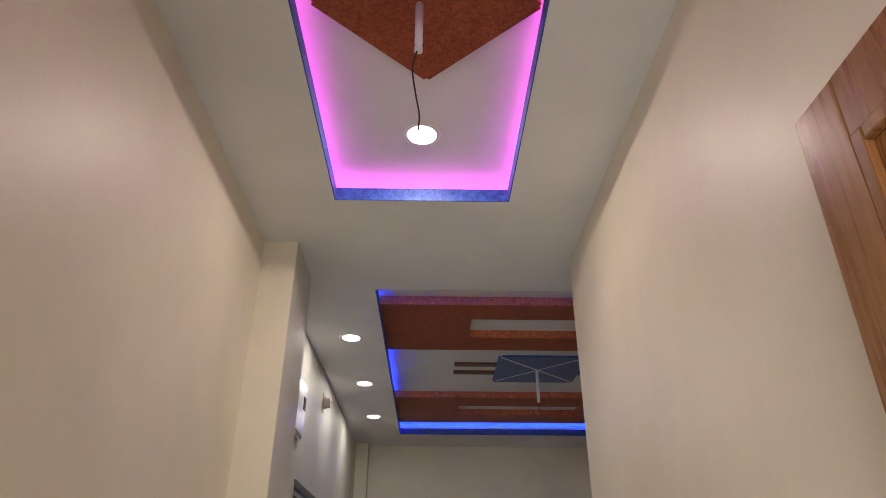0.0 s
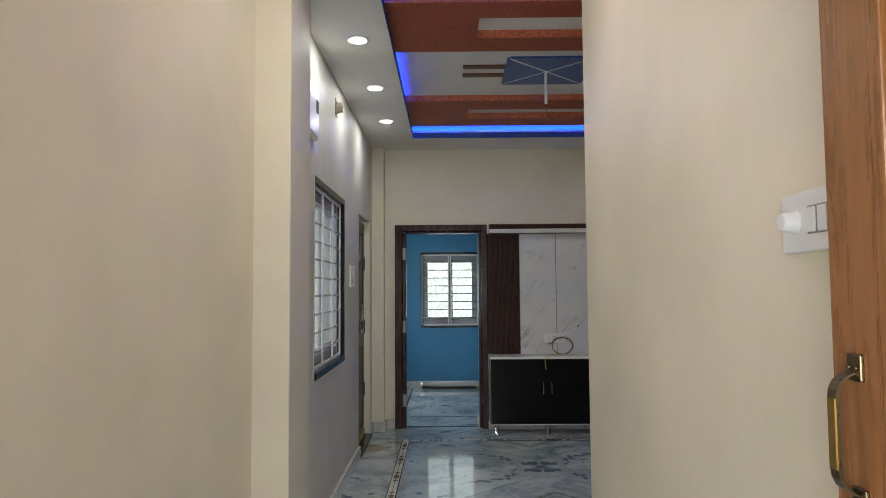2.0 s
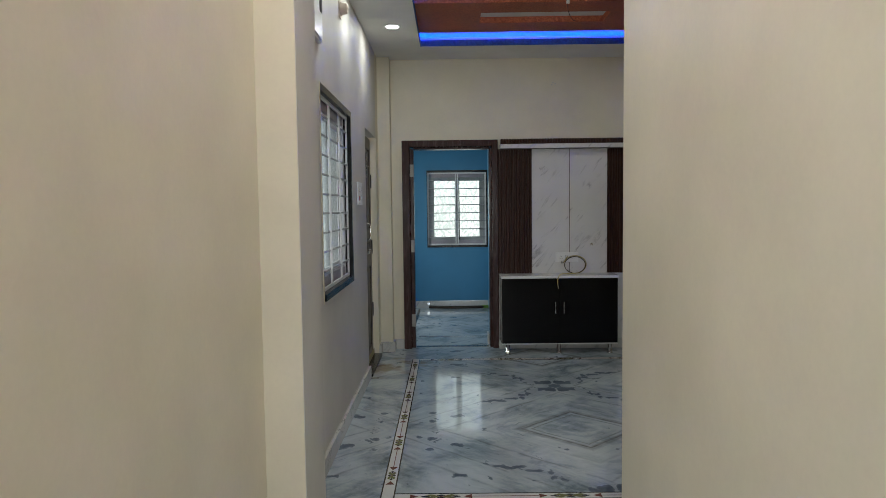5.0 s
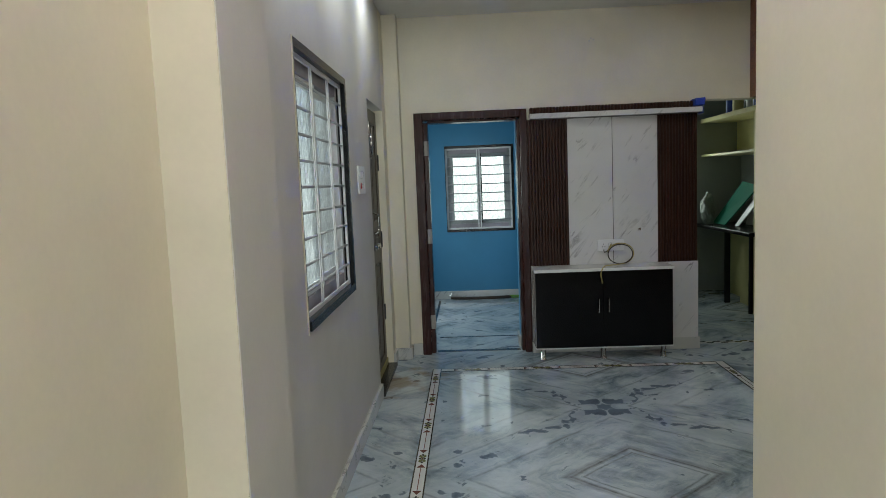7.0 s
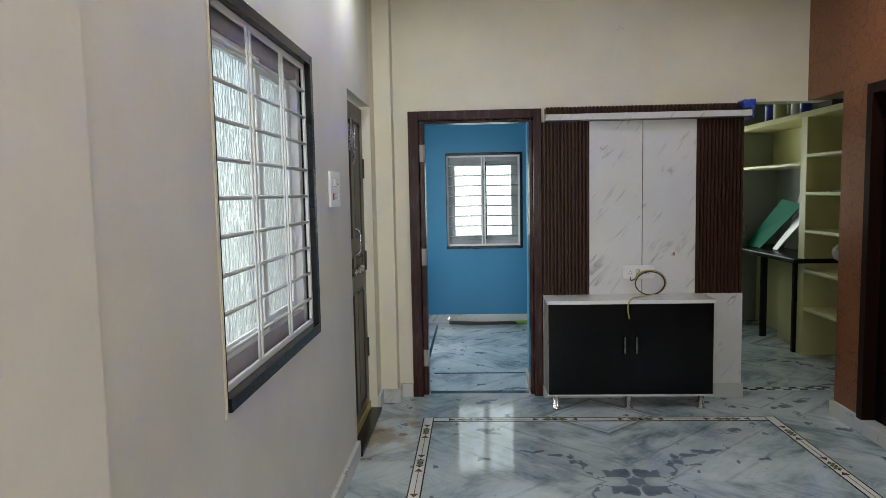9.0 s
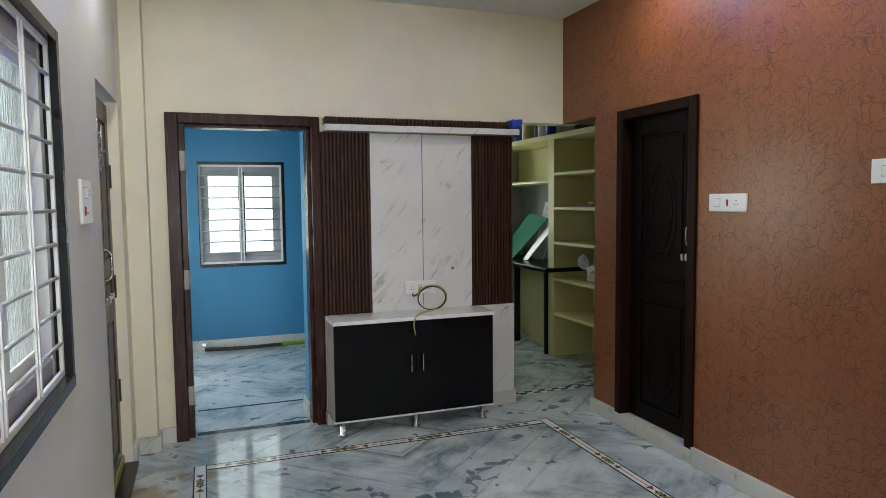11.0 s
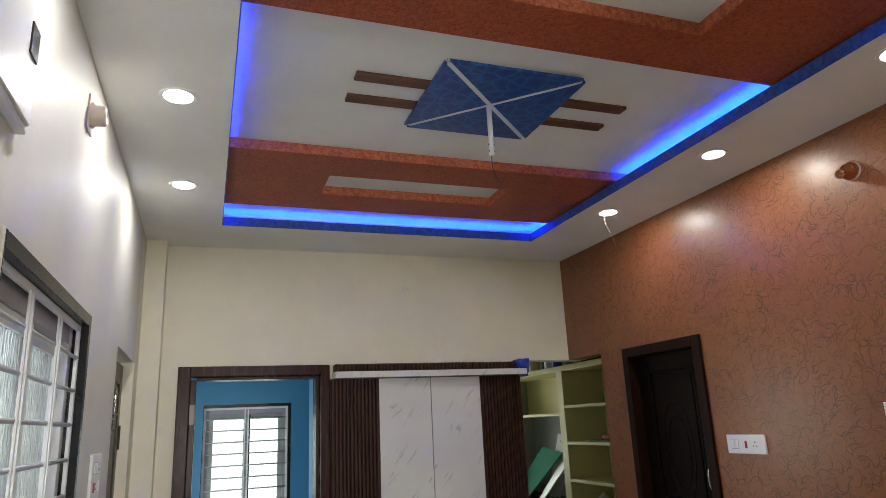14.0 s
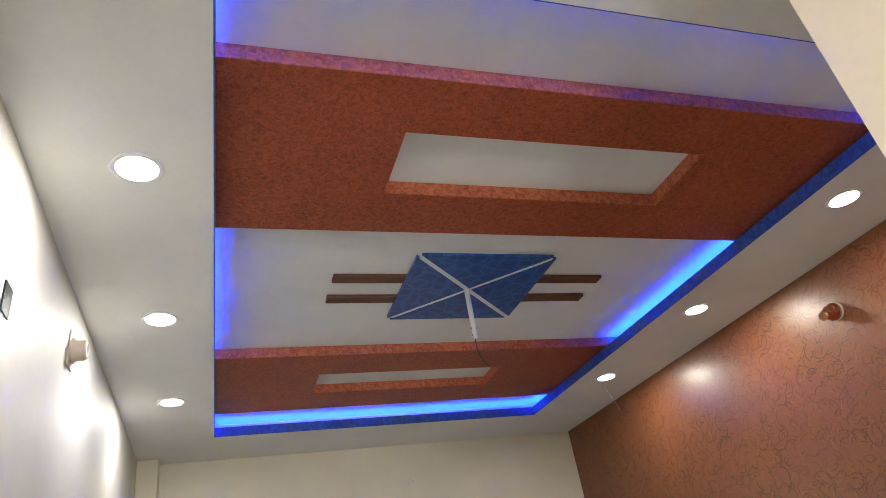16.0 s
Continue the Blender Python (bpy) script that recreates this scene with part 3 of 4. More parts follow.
def fan_hook(x, y, z, length, lean, wire):
    """White down pipe left for a ceiling fan, with its loose wires."""
    t = thing("fan_down_rod", "white ceiling fan pipe with loose brown wires", "fan rod", group="fan pipes")
    end = Vector((x + lean[0], y + lean[1], z - length))
    bm = bmesh.new()
    rod(bm, (x, y, z), end, 0.011, 16)
    part("pipe", bm, WHITEPLASTIC, t)
    for k in (0.02, 0.05):
        bm = bmesh.new()
        q = end + (Vector((x, y, z)) - end).normalized() * k
        rod(bm, q + Vector((-0.0125, 0, 0)), q + Vector((0.0125, 0, 0)), 0.004, 8)
        part("bolt", bm, BLACK, t, "dark bolt end")
    bm = bmesh.new()
    tube(bm, [end + Vector((0, 0, 0.02))] + [end + Vector(w) for w in wire], 0.0022)
    part("wire", bm, WIRE_B, t, "loose brown wires")


fan_hook(0.940, 4.722, ZT - 0.02, 0.235, (0.0, 0.0), ((0.0, 0.005, -0.03), (0.015, 0.02, -0.07), (0.04, 0.03, -0.10), (0.055, 0.03, -0.105)))


def downlight(x, y, z, watts=LAMP_WATTS, colour=(0.97, 1.0, 0.95)):
    t = thing("downlight", "round recessed white ceiling downlight, switched on", "ceiling light", Matrix.Translation((x, y, z)), "ceiling downlights")
    bm = bmesh.new()
    lathe(bm, ((0.052, -0.002), (0.060, -0.005), (0.066, -0.004), (0.068, 0.0)))
    part("rim", bm, WHITEPLASTIC, t)
    bm = bmesh.new()
    lathe(bm, ((0.001, -0.0045), (0.052, -0.004), (0.052, -0.001)))
    part("diffuser", bm, LAMPFACE, t, "glowing white diffuser")
    lamp = new("lamp", bpy.data.lights.new("lamp", "AREA"))
    lamp.data.shape, lamp.data.size, lamp.data.energy, lamp.data.color = "DISK", 0.10, watts, colour
    lamp.matrix_world = Matrix.Translation((x, y, z - 0.008))


for x, y in ((-0.292, 3.85), (-0.292, 4.777), (-0.300, 5.734), (2.146, 3.816), (2.153, 4.766), (2.158, 5.70)):
    downlight(x, y, ZC)
downlight(0.140, 2.064, ZT, 9.0, (1.0, 0.94, 0.87))

# rust rhombus in the corridor tray
rh = thing("ceiling_rhombus", "rust-coloured flocked diamond panel on the corridor ceiling", "ceiling panel")
bm = bmesh.new()
cx, cy, hx, hy = 0.158, 1.435, 0.325, 0.303
ring = [(cx + hx, cy), (cx, cy + hy), (cx - hx, cy), (cx, cy - hy)]
low = [bm.verts.new((x, y, 2.965)) for x, y in ring]
high = [bm.verts.new((x, y, ZT)) for x, y in ring]
bm.faces.new(low), bm.faces.new(high)
for i in range(4):
    bm.faces.new((low[i], low[(i + 1) % 4], high[(i + 1) % 4], high[i]))
bmesh.ops.bevel(bm, geom=[e for e in bm.edges if abs(e.verts[0].co.z - e.verts[1].co.z) > 0.01], offset=0.012, segments=3, affect="EDGES")
rim = bm.copy()
for shape, keep_flat in ((bm, True), (rim, False)):
    shape.normal_update()
    bmesh.ops.delete(shape, geom=[f for f in shape.faces if (abs(f.normal.z) > 0.5) != keep_flat], context="FACES")
part("panel", bm, BAND, rh)
part("edging", rim, BANDEDGE, rh, "orange flocked cut edge")
fan_hook(0.14, 1.435, 2.965, 0.165, (0.0, 0.01), ((-0.010, 0.0, -0.03), (-0.014, 0.0, -0.07), (-0.004, 0.01, -0.14), (0.006, 0.015, -0.20), (0.004, 0.02, -0.245)))

# skirting
H, P = 0.10, 0.020
for rows in (((XL, 3.04, 0, XL + P, DY0 - 0.005, H),), ((XL, DY1 + 0.005, 0, XL + P, 6.79 - P, H),), ((XL, 6.79 - P, 0, -0.425 + P, 6.79, H), (-0.425, 6.79, 0, -0.425 + P, YF - P, H)),
             ((-0.425 + P, YF - P, 0, -0.324, YF, H),), ((XO - P, YC, 0, XO, OY0, H),), ((XO - P, OY1, 0, XO, 6.48 + P, H), (XO, 6.48, 0, XO + 0.15, 6.48 + P, H)),
             ((1.76, YF - 0.06, 0, XKIT + P, YF - 0.045, H), (XKIT, YF - 0.045, 0, XKIT + P, YF + 0.15, H)), ((0.639, YF - 0.060, 0, 1.758, YF - 0.038, H - 0.01),),
             ((XL, YE, 0, XL + P, 2.675 - P, H),), ((XL, 2.675 - P, 0, -0.40 + P, 2.675, H), (-0.40, 2.675, 0, -0.40 + P, 3.04, H), (XL + P, 3.04, 0, -0.40 + P, 3.04 + P, H)), ((XR - P, YE, 0, XR, YC, H), ),
             ((-1.2, YB - P, 0, 1.88, YB, 0.10),), ((0.536, YF + 0.172, 0, 0.556, 7.30 + P, 0.10), (0.556, 7.30, 0, 0.90, 7.30 + P, 0.10))):
    structure("baseboard", boxes(*rows, bevel=0.002), SKIRT, "grey marble skirting along the wall", "skirting")

# ---- daylight at the windows and entrance, fill light at unseen openings ----
def daylight(name, m, sx, sy, watts, colour=(0.93, 0.97, 1.0)):
    lamp = new(name, bpy.data.lights.new(name, "AREA"))
    lamp.data.shape, lamp.data.size, lamp.data.size_y, lamp.data.energy, lamp.data.color = "RECTANGLE", sx, sy, watts, colour
    lamp.matrix_world = m


daylight("daylight_living", look((XL - 0.35, 5.1, 1.5), (XL, 5.1, 1.5)), 3.6, 1.9, 19)
daylight("daylight_bedroom", look((0.27, YB + 0.5, 1.43), (0.27, YB, 1.43)), 1.5, 1.7, 14, (0.95, 1.0, 0.97))
# added fill lamp at the unseen west opening, brightens the blue room
daylight("fill_bedroom_side", look((-1.6, 8.3, 1.5), (-1.2, 8.3, 1.4)), 1.3, 1.2, 42, (0.96, 1.0, 0.96))
# fill lamp behind the kitchen's invented opening
daylight("fill_kitchen", look((2.55, YB + 0.4, 1.55), (2.55, YB, 1.55)), 1.0, 1.2, 19, (0.95, 1.0, 0.92))
daylight("daylight_entrance", look((-0.15, -1.55, 1.35), (0.25, 0, 1.35)), 2.0, 1.5, 146)


# ---- windows ----
def window(name, m, w, h, bars, lining, uprights, label, profile=UPVC):
    """A barred sliding window in an opening w by h: local x along it, y outwards, z up, from the lower corner."""
    t = tagged(thing(name, label, "window", m), kind="structure")
    g = lining
    for r in ((0, -0.004, 0, 0.25 * g, 0.14, h), (w - g, -0.004, 0, w, 0.14, h), (0.25 * g, -0.004, h - g, w - g, 0.14, h), (0.25 * g, -0.012, 0, w - g, 0.16, g)):
        part("granite_lining", boxes(r, bevel=0.002), GRANITE, t, "black granite lining slab")
    a, b, c, d = 0.25 * g, w - g, g, h - g
    part("grill_frame", boxes((a, 0.02, c, a + 0.022, 0.032, d), (b - 0.022, 0.02, c, b, 0.032, d), (a + 0.022, 0.02, c, b - 0.022, 0.032, c + 0.022), (a + 0.022, 0.02, d - 0.022, b - 0.022, 0.032, d), bevel=0.002), BARS, t, "white enamelled grill frame")
    n = bars
    for i in range(1, n):
        z = c + (d - c) * i / n
        bm = bmesh.new()
        rod(bm, (a + 0.01, 0.026, z), (b - 0.01, 0.026, z), 0.0068, 8)
        part("grill_bar", bm, BARSBACKLIT, t)
    for f in uprights:
        for k in (-0.022, 0.010):
            x = a + (b - a) * f + k
            part("grill_upright", boxes((x, 0.016, c + 0.02, x + 0.012, 0.022, d - 0.02)), BARS, t)
    # outer sliding frame with film still on its rails
    y = 0.045
    part("window_frame", boxes((a, y, c, a + 0.05, y + 0.055, d), (b - 0.05, y, c, b, y + 0.055, d)), profile, t, "plastic window frame")
    part("rail", boxes((a + 0.05, y, c, b - 0.05, y + 0.055, c + 0.07), bevel=0.003), FILM, t, "lower rail under lilac protective film")
    part("rail", boxes((a + 0.05, y, d - 0.07, b - 0.05, y + 0.055, d), bevel=0.003), FILM, t, "upper rail under lilac protective film")
    mid = (a + b) / 2
    for x0, x1, yy in ((a + 0.05, mid + 0.025, y + 0.006), (mid - 0.025, b - 0.05, y + 0.030)):
        s = 0.045
        sash = part("sash", boxes((x0, yy, c + 0.07, x0 + s, yy + 0.02, d - 0.07), (x1 - s, yy, c + 0.07, x1, yy + 0.02, d - 0.07),
                                  (x0 + s, yy, c + 0.07, x1 - s, yy + 0.02, c + 0.07 + s), (x0 + s, yy, d - 0.07 - s, x1 - s, yy + 0.02, d - 0.07), bevel=0.003), profile, t)
        pane = part("pane", boxes((x0 + s, yy + 0.008, c + 0.07 + s, x1 - s, yy + 0.013, d - 0.07 - s)), FROST, sash, "figured frosted glass")
        pane.visible_shadow = False
    # shadow of the front sash on the rear one, laid in as a black strip
    part("sash_gap_shade", boxes((mid + 0.027, y + 0.028, c + 0.075, mid + 0.041, y + 0.0295, d - 0.075)), BLACK, t, "black strip for the shade beside the overlapping sash")
    return t


window("window_1", Matrix.Translation((XL, WY0, WZ0)) @ pose(0, 0, 0, 0, 0, 90), WY1 - WY0, WZ1 - WZ0, 10, 0.04, (1 / 3, 2 / 3), "white barred sliding window lined with black granite")
part("plaster_edge", boxes((-0.014, -0.005, -0.012, -0.001, 0.0, WZ1 - WZ0), bevel=0.001), CREAM, bpy.data.objects["window_1"], "cream paint line beside the lining")
window("window_2", Matrix.Translation((-0.168, YB, 0.866)), 0.876, 1.097, 9, 0.03, (0.5,), "white barred bedroom window with frosted panes, filmed rails and profile coloured grey for backlight", UPVCBACKLIT)


# ---- doors ----
def leaf_panels(parent, m, w, h, thick, frame_mat, panel_mat, columns, rows_z, moulding=0.018):
    """A framed door leaf: stiles, rails and raised panels; local x across, y towards the viewer's side at 0, z up."""
    s = 0.095
    bm = bmesh.new()
    xs = [i * w / columns for i in range(columns + 1)]
    for i, x in enumerate(xs):
        x0 = 0 if i == 0 else (x - s if i == columns else x - s / 2)
        box(bm, x0, 0, 0, x0 + s, thick, h, bevel=0.003)
    zs = [0.0, *rows_z, h]
    for j, z in enumerate(zs):
        z0 = 0 if j == 0 else (z - s if j == len(zs) - 1 else z - s / 2)
        for i in range(columns):
            a = xs[i] + (s if i == 0 else s / 2)
            b = xs[i + 1] - (s if i == columns - 1 else s / 2)
            box(bm, a, 0.001, z0, b, thick - 0.001, z0 + s)
    merged = bm
    for v in merged.verts:
        v.co = m @ v.co
    frame_ob = part("leaf_frame", merged, frame_mat, parent)
    for j in range(len(zs) - 1):
        for i in range(columns):
            a = xs[i] + (s if i == 0 else s / 2)
            b = xs[i + 1] - (s if i == columns - 1 else s / 2)
            c = zs[j] + (s if j == 0 else s / 2)
            d = zs[j + 1] - (s if j == len(zs) - 2 else s / 2)
            bm = bmesh.new()
            box(bm, a, 0.012, c, b, thick - 0.012, d)
            k = moulding
            box(bm, a + k * 2, 0.004, c + k * 2, b - k * 2, thick - 0.004, d - k * 2, bevel=0.006)
            for r in ((a, -0.002, c, a + k, 0.012, d), (b - k, -0.002, c, b, 0.012, d), (a + k, -0.002, c, b - k, 0.012, c + k), (a + k, -0.002, d - k, b - k, 0.012, d)):
                box(bm, *r, bevel=0.003)
            for v in bm.verts:
                v.co = m @ v.co
            part("door_panel", bm, panel_mat, parent)
    return frame_ob


def jamb(parent, rows, mat):
    bm = boxes(*rows, bevel=0.004)
    part("door_frame", bm, mat, parent, "dark polished wooden door frame")


# bedroom door: polished frame, leaf folded back inside the bedroom
door = tagged(thing("door_1", "open bedroom doorway with dark polished wooden frame", "door"), kind="structure")
FX0, FX1, FZ = -0.322, 0.637, 2.10
for rows in (((FX0, YF - 0.022, 0, FX0 + 0.075, YF + 0.17, FZ), (FX0 + 0.075, YF + 0.03, 0, FX0 + 0.112, YF + 0.17, FZ - 0.08)),
             ((FX1 - 0.060, YF - 0.022, 0, FX1, YF + 0.17, FZ), (FX1 - 0.085, YF + 0.03, 0, FX1 - 0.060, YF + 0.17, FZ - 0.08)),
             ((FX0 + 0.075, YF - 0.022, FZ - 0.065, FX1 - 0.060, YF + 0.17, FZ), (FX0 + 0.112, YF + 0.03, FZ - 0.085, FX1 - 0.085, YF + 0.17, FZ - 0.065))):
    jamb(door, rows, DARKWOOD)
for z in (0.22, 0.98, 1.74):
    bm = boxes((FX0 + 0.078, YF + 0.026, z, FX0 + 0.110, YF + 0.030, z + 0.125), bevel=0.001)
    rod(bm, (FX0 + 0.112, YF + 0.024, z), (FX0 + 0.112, YF + 0.024, z + 0.125), 0.006, 10)
    part("hinge", bm, HINGE, door, "dull steel butt hinge")
leaf_panels(door, Matrix.Translation((-1.02, YF + 0.185, 0.01)), 0.78, 2.0, 0.035, DARKWOOD, DARKWOOD, 2, (0.95,))

# outer door in the long wall
door = tagged(thing("door_2", "closed olive-brown panelled wooden outer door with steel bolts", "door"), kind="structure")
m = Matrix.Translation((XL - 0.055, DY0 + 0.012, 0.03)) @ pose(0, 0, 0, 0, 0, 90)
leaf_panels(door, m, DY1 - DY0 - 0.024, DZ1 - 0.05, 0.035, OLDWOOD, DARKPANEL, 2, (0.92, 1.15), 0.014)
part("threshold", boxes((XL - 0.20, DY0, 0, XL + 0.03, DY1, 0.028), bevel=0.004), GRANITE, door, "dark granite threshold")
part("paint_edge", boxes((XL - 0.054, DY0 + 0.002, 0.028, XL - 0.046, DY1 - 0.002, 0.075)), WIRE_Y, door, "yellow painted bottom edge")
for y, z, l in ((DY0 + 0.30, 1.86, 0.16), (DY0 + 0.42, 1.80, 0.2)):
    bm = bmesh.new()
    box(bm, XL - 0.053, y - 0.015, z - l / 2, XL - 0.047, y + 0.015, z + l / 2, bevel=0.002)
    rod(bm, (XL - 0.041, y, z - l / 2 + 0.02), (XL - 0.041, y, z + l / 2 + 0.03), 0.006, 10)
    rod(bm, (XL - 0.041, y, z), (XL - 0.022, y, z), 0.005, 8)
    part("bolt", bm, STEEL, door, "steel tower bolt")
bm = bmesh.new()
tube(bm, [(XL - 0.054, DY0 + 0.40, 1.14), (XL - 0.020, DY0 + 0.40, 1.16), (XL - 0.015, DY0 + 0.40, 1.22), (XL - 0.020, DY0 + 0.40, 1.28), (XL - 0.054, DY0 + 0.40, 1.30)], 0.007)
part("door_handle", bm, STEEL, door, "steel pull handle")
bm = bmesh.new()
rod(bm, (XL - 0.041, DY0 + 0.28, 1.035), (XL - 0.041, DY0 + 0.62, 1.035), 0.009, 12)
for y in (0.33, 0.45, 0.57):
    box(bm, XL - 0.055, DY0 + y - 0.02, 1.015, XL - 0.033, DY0 + y + 0.02, 1.055, bevel=0.003)
part("latch", bm, STEEL, door, "steel sliding latch")
for z in (0.4, 1.0, 1.62):
    part("hinge", boxes((XL - 0.054, DY1 - 0.035, z, XL - 0.045, DY1 - 0.014, z + 0.13), bevel=0.002), BLACK, door, "black butt hinge")

# dark door in the terracotta wall
door = tagged(thing("door_3", "closed ebony-brown wooden door with carved panel and steel latch", "door"), kind="structure")
for rows in (((XO - 0.018, OY0, 0, XO + 0.13, OY0 + 0.062, OZ1),), ((XO - 0.018, OY1 - 0.062, 0, XO + 0.13, OY1, OZ1),), ((XO - 0.018, OY0 + 0.062, OZ1 - 0.062, XO + 0.13, OY1 - 0.062, OZ1),)):
    jamb(door, rows, EBONYFRAME)
m = Matrix.Translation((XO + 0.055, OY1 - 0.064, 0.088)) @ pose(0, 0, 0, 0, 0, -90)
leaf_panels(door, m, OY1 - OY0 - 0.128, OZ1 - 0.152, 0.035, EBONYDOOR, EBONYDOOR, 1, (0.86, 1.02))
bm = bmesh.new()
for zc, hh in ((1.45, 0.30), (0.48, 0.22)):
    for s in (1.0, 0.72):
        ring = [(XO + 0.057, (OY0 + OY1) / 2 + 0.13 * s * math.cos(a * math.pi / 12), zc + hh * s * math.sin(a * math.pi / 12)) for a in range(25)]
        tube(bm, ring, 0.003, 6, 2)
part("carving", bm, EBONYDOOR, door, "carved oval rings")
part("threshold", boxes((XO - 0.024, OY0 + 0.002, 0, XO + 0.12, OY1 - 0.002, 0.085), bevel=0.004), SKIRT, door, "grey marble sill")
bm = bmesh.new()
hy = OY0 + 0.105
tube(bm, [(XO + 0.053, hy, 1.25), (XO + 0.02, hy, 1.265), (XO + 0.014, hy, 1.31), (XO + 0.02, hy, 1.36), (XO + 0.053, hy, 1.375)], 0.007)
box(bm, XO + 0.047, hy - 0.015, 1.235, XO + 0.054, hy + 0.015, 1.262, bevel=0.002)
box(bm, XO + 0.047, hy - 0.015, 1.362, XO + 0.054, hy + 0.015, 1.39, bevel=0.002)
part("door_handle", bm, STEEL, door, "steel pull handle")
bm = bmesh.new()
rod(bm, (XO + 0.035, hy - 0.05, 1.185), (XO + 0.035, hy + 0.07, 1.185), 0.007, 10)
for y in (-0.04, 0.015, 0.05):
    box(bm, XO + 0.025, hy + y - 0.01, 1.165, XO + 0.054, hy + y + 0.01, 1.205, bevel=0.002)
box(bm, XO + 0.03, hy - 0.012, 1.08, XO + 0.042, hy + 0.010, 1.185, bevel=0.003)
part("latch", bm, STEEL, door, "steel latch with hanging hasp")

# entrance door, standing open along the corridor wall
door = tagged(thing("door_4", "open teak entrance door with antique brass handle", "door"), kind="structure")
LX, LY = 0.70, 0.90
m = Matrix.Translation((LX, LY, 0.012)) @ pose(0, 0, 0, 0, 0, -90)
leaf_panels(door, m, 0.90, 2.115, 0.038, TEAK, TEAK, 2, (0.72, 1.0), 0.022)
for z0, z1 in ((1.205, 1.335),):
    bm = bmesh.new()
    hy = LY - 0.050
    bend = ((0.000, z0 - 0.006), (0.008, z0 - 0.003), (0.017, z0 + 0.004), (0.022, z0 + 0.014), (0.023, z0 + 0.024), (0.023, z1 - 0.024), (0.022, z1 - 0.014), (0.017, z1 - 0.004), (0.008, z1 + 0.003), (0.000, z1 + 0.006))
    rings = [[bm.verts.new((LX - o - k, hy + 0.006 + side, z)) for side, k in ((-0.009, 0), (0.009, 0), (0.009, 0.005), (-0.009, 0.005))] for o, z in bend]
    for p, q in zip(rings, rings[1:]):
        for j in range(4):
            bm.faces.new((p[j], p[(j + 1) % 4], q[(j + 1) % 4], q[j]))
    bm.faces.new(rings[0]), bm.faces.new(rings[-1])
    for z in (z0 - 0.012, z1 + 0.012):
        box(bm, LX - 0.005, hy - 0.013, z - 0.016, LX + 0.001, hy + 0.013, z + 0.016, bevel=0.002)
        for k in (-0.006, 0.007):
            rod(bm, (LX - 0.008, hy + k, z), (LX - 0.004, hy + k, z), 0.0035, 8)
    part("door_handle", bm, BRONZE, door, "antique brass bow handle")
    part("handle_face", boxes((LX - 0.0295, hy - 0.001, z0 + 0.024, LX - 0.0278, hy + 0.013, z1 - 0.024)), BRASSFACE, door, "golden strip on the handle")
bm = bmesh.new()
rod(bm, (LX - 0.028, LY - 0.25, 1.045), (LX - 0.028, LY - 0.03, 1.045), 0.010, 14)
for y in (0.045, 0.13, 0.22):
    box(bm, LX - 0.034, LY - y - 0.012, 1.015, LX + 0.001, LY - y + 0.012, 1.075, bevel=0.003)
part("latch", bm, BRONZE, door, "antique brass sliding bolt")

# entrance wall and porch behind the camera
bm = boxes((XL, -0.25, 0, -0.22, YE, TOP), (-0.22, -0.25, 2.12, 0.74, YE, TOP), (0.74, -0.25, 0, XR, YE, TOP))
structure("wall_south", bm, CREAM, "cream entrance wall with a doorway", "wall")
bm = boxes((-1.6, -1.8, 0, 1.7, -1.65, 1.05), (-1.6, -1.65, 0, -1.45, -0.25, TOP), (1.55, -1.65, 0, 1.7, -0.25, TOP), (-1.45, -0.40, 0, XL - WT, -0.25, TOP), (XR + 0.15, -0.40, 0, 1.55, -0.25, TOP))
structure("wall_porch", bm, PLASTER, "plain plaster porch walls with a parapet", "wall")
structure("ceiling_porch", boxes((-1.6, -1.8, TOP, 1.7, -0.25, TOP + 0.1)), PLASTER, "plain porch roof slab", "ceiling")


# ---- panelled wall with television cabinet ----
PY = YF - 0.035
unit = thing("wall_panelling", "television wall of dark fluted slats and white marble sheets", "wall panel")
part("back_board", boxes((0.638, PY, 0.09, XKIT, YF, 2.0)), SLATWOOD, unit, "dark backing board")
for x0, x1, z0, z1 in ((0.972, 1.3440, 0.70, 1.997), (1.3490, 1.721, 0.70, 1.997)):
    part("marble_sheet", boxes((x0, PY - 0.010, z0, x1, PY, z1), bevel=0.001), SHEET, unit, "white sheet with grey veins")
part("marble_base", boxes((0.640, PY - 0.022, 0.10, XKIT + 0.004, PY, 0.759), bevel=0.002), SHEET, unit, "white veined lower sheet")
slat = None
for x0, x1, z0, z1 in ((0.639, 0.970, 0.761, 1.995), (1.723, XKIT + 0.002, 0.761, 1.995)):
    n = 13
    for i in range(n):
        w = (x1 - x0) / n
        a = x0 + i * w
        if slat is None:
            bm = bmesh.new()
            prof = [(0.0012, 0), (0.0030, -0.010), (0.0075, -0.0155), (w - 0.0075, -0.0155), (w - 0.0030, -0.010), (w - 0.0012, 0)]
            lo, hi = [bm.verts.new((p, q, 0)) for p, q in prof], [bm.verts.new((p, q, z1 - z0)) for p, q in prof]
            bm.faces.new(lo), bm.faces.new(hi)
            for k in range(len(prof)):
                bm.faces.new((lo[k], lo[(k + 1) % len(prof)], hi[(k + 1) % len(prof)], hi[k]))
            slat, slat_w = mesh_of("slat", bm, SLATWOOD), w
        ob = new("slat", slat)
        ob.parent, ob.location, ob.scale = unit, (a, PY, z0), (w / slat_w, 1, 1)
part("shelf", boxes((0.655, YF - 0.135, 2.001, 2.066, YF, 2.043), bevel=0.002), SHEET, unit, "white marble-look top shelf")
bm = bmesh.new()
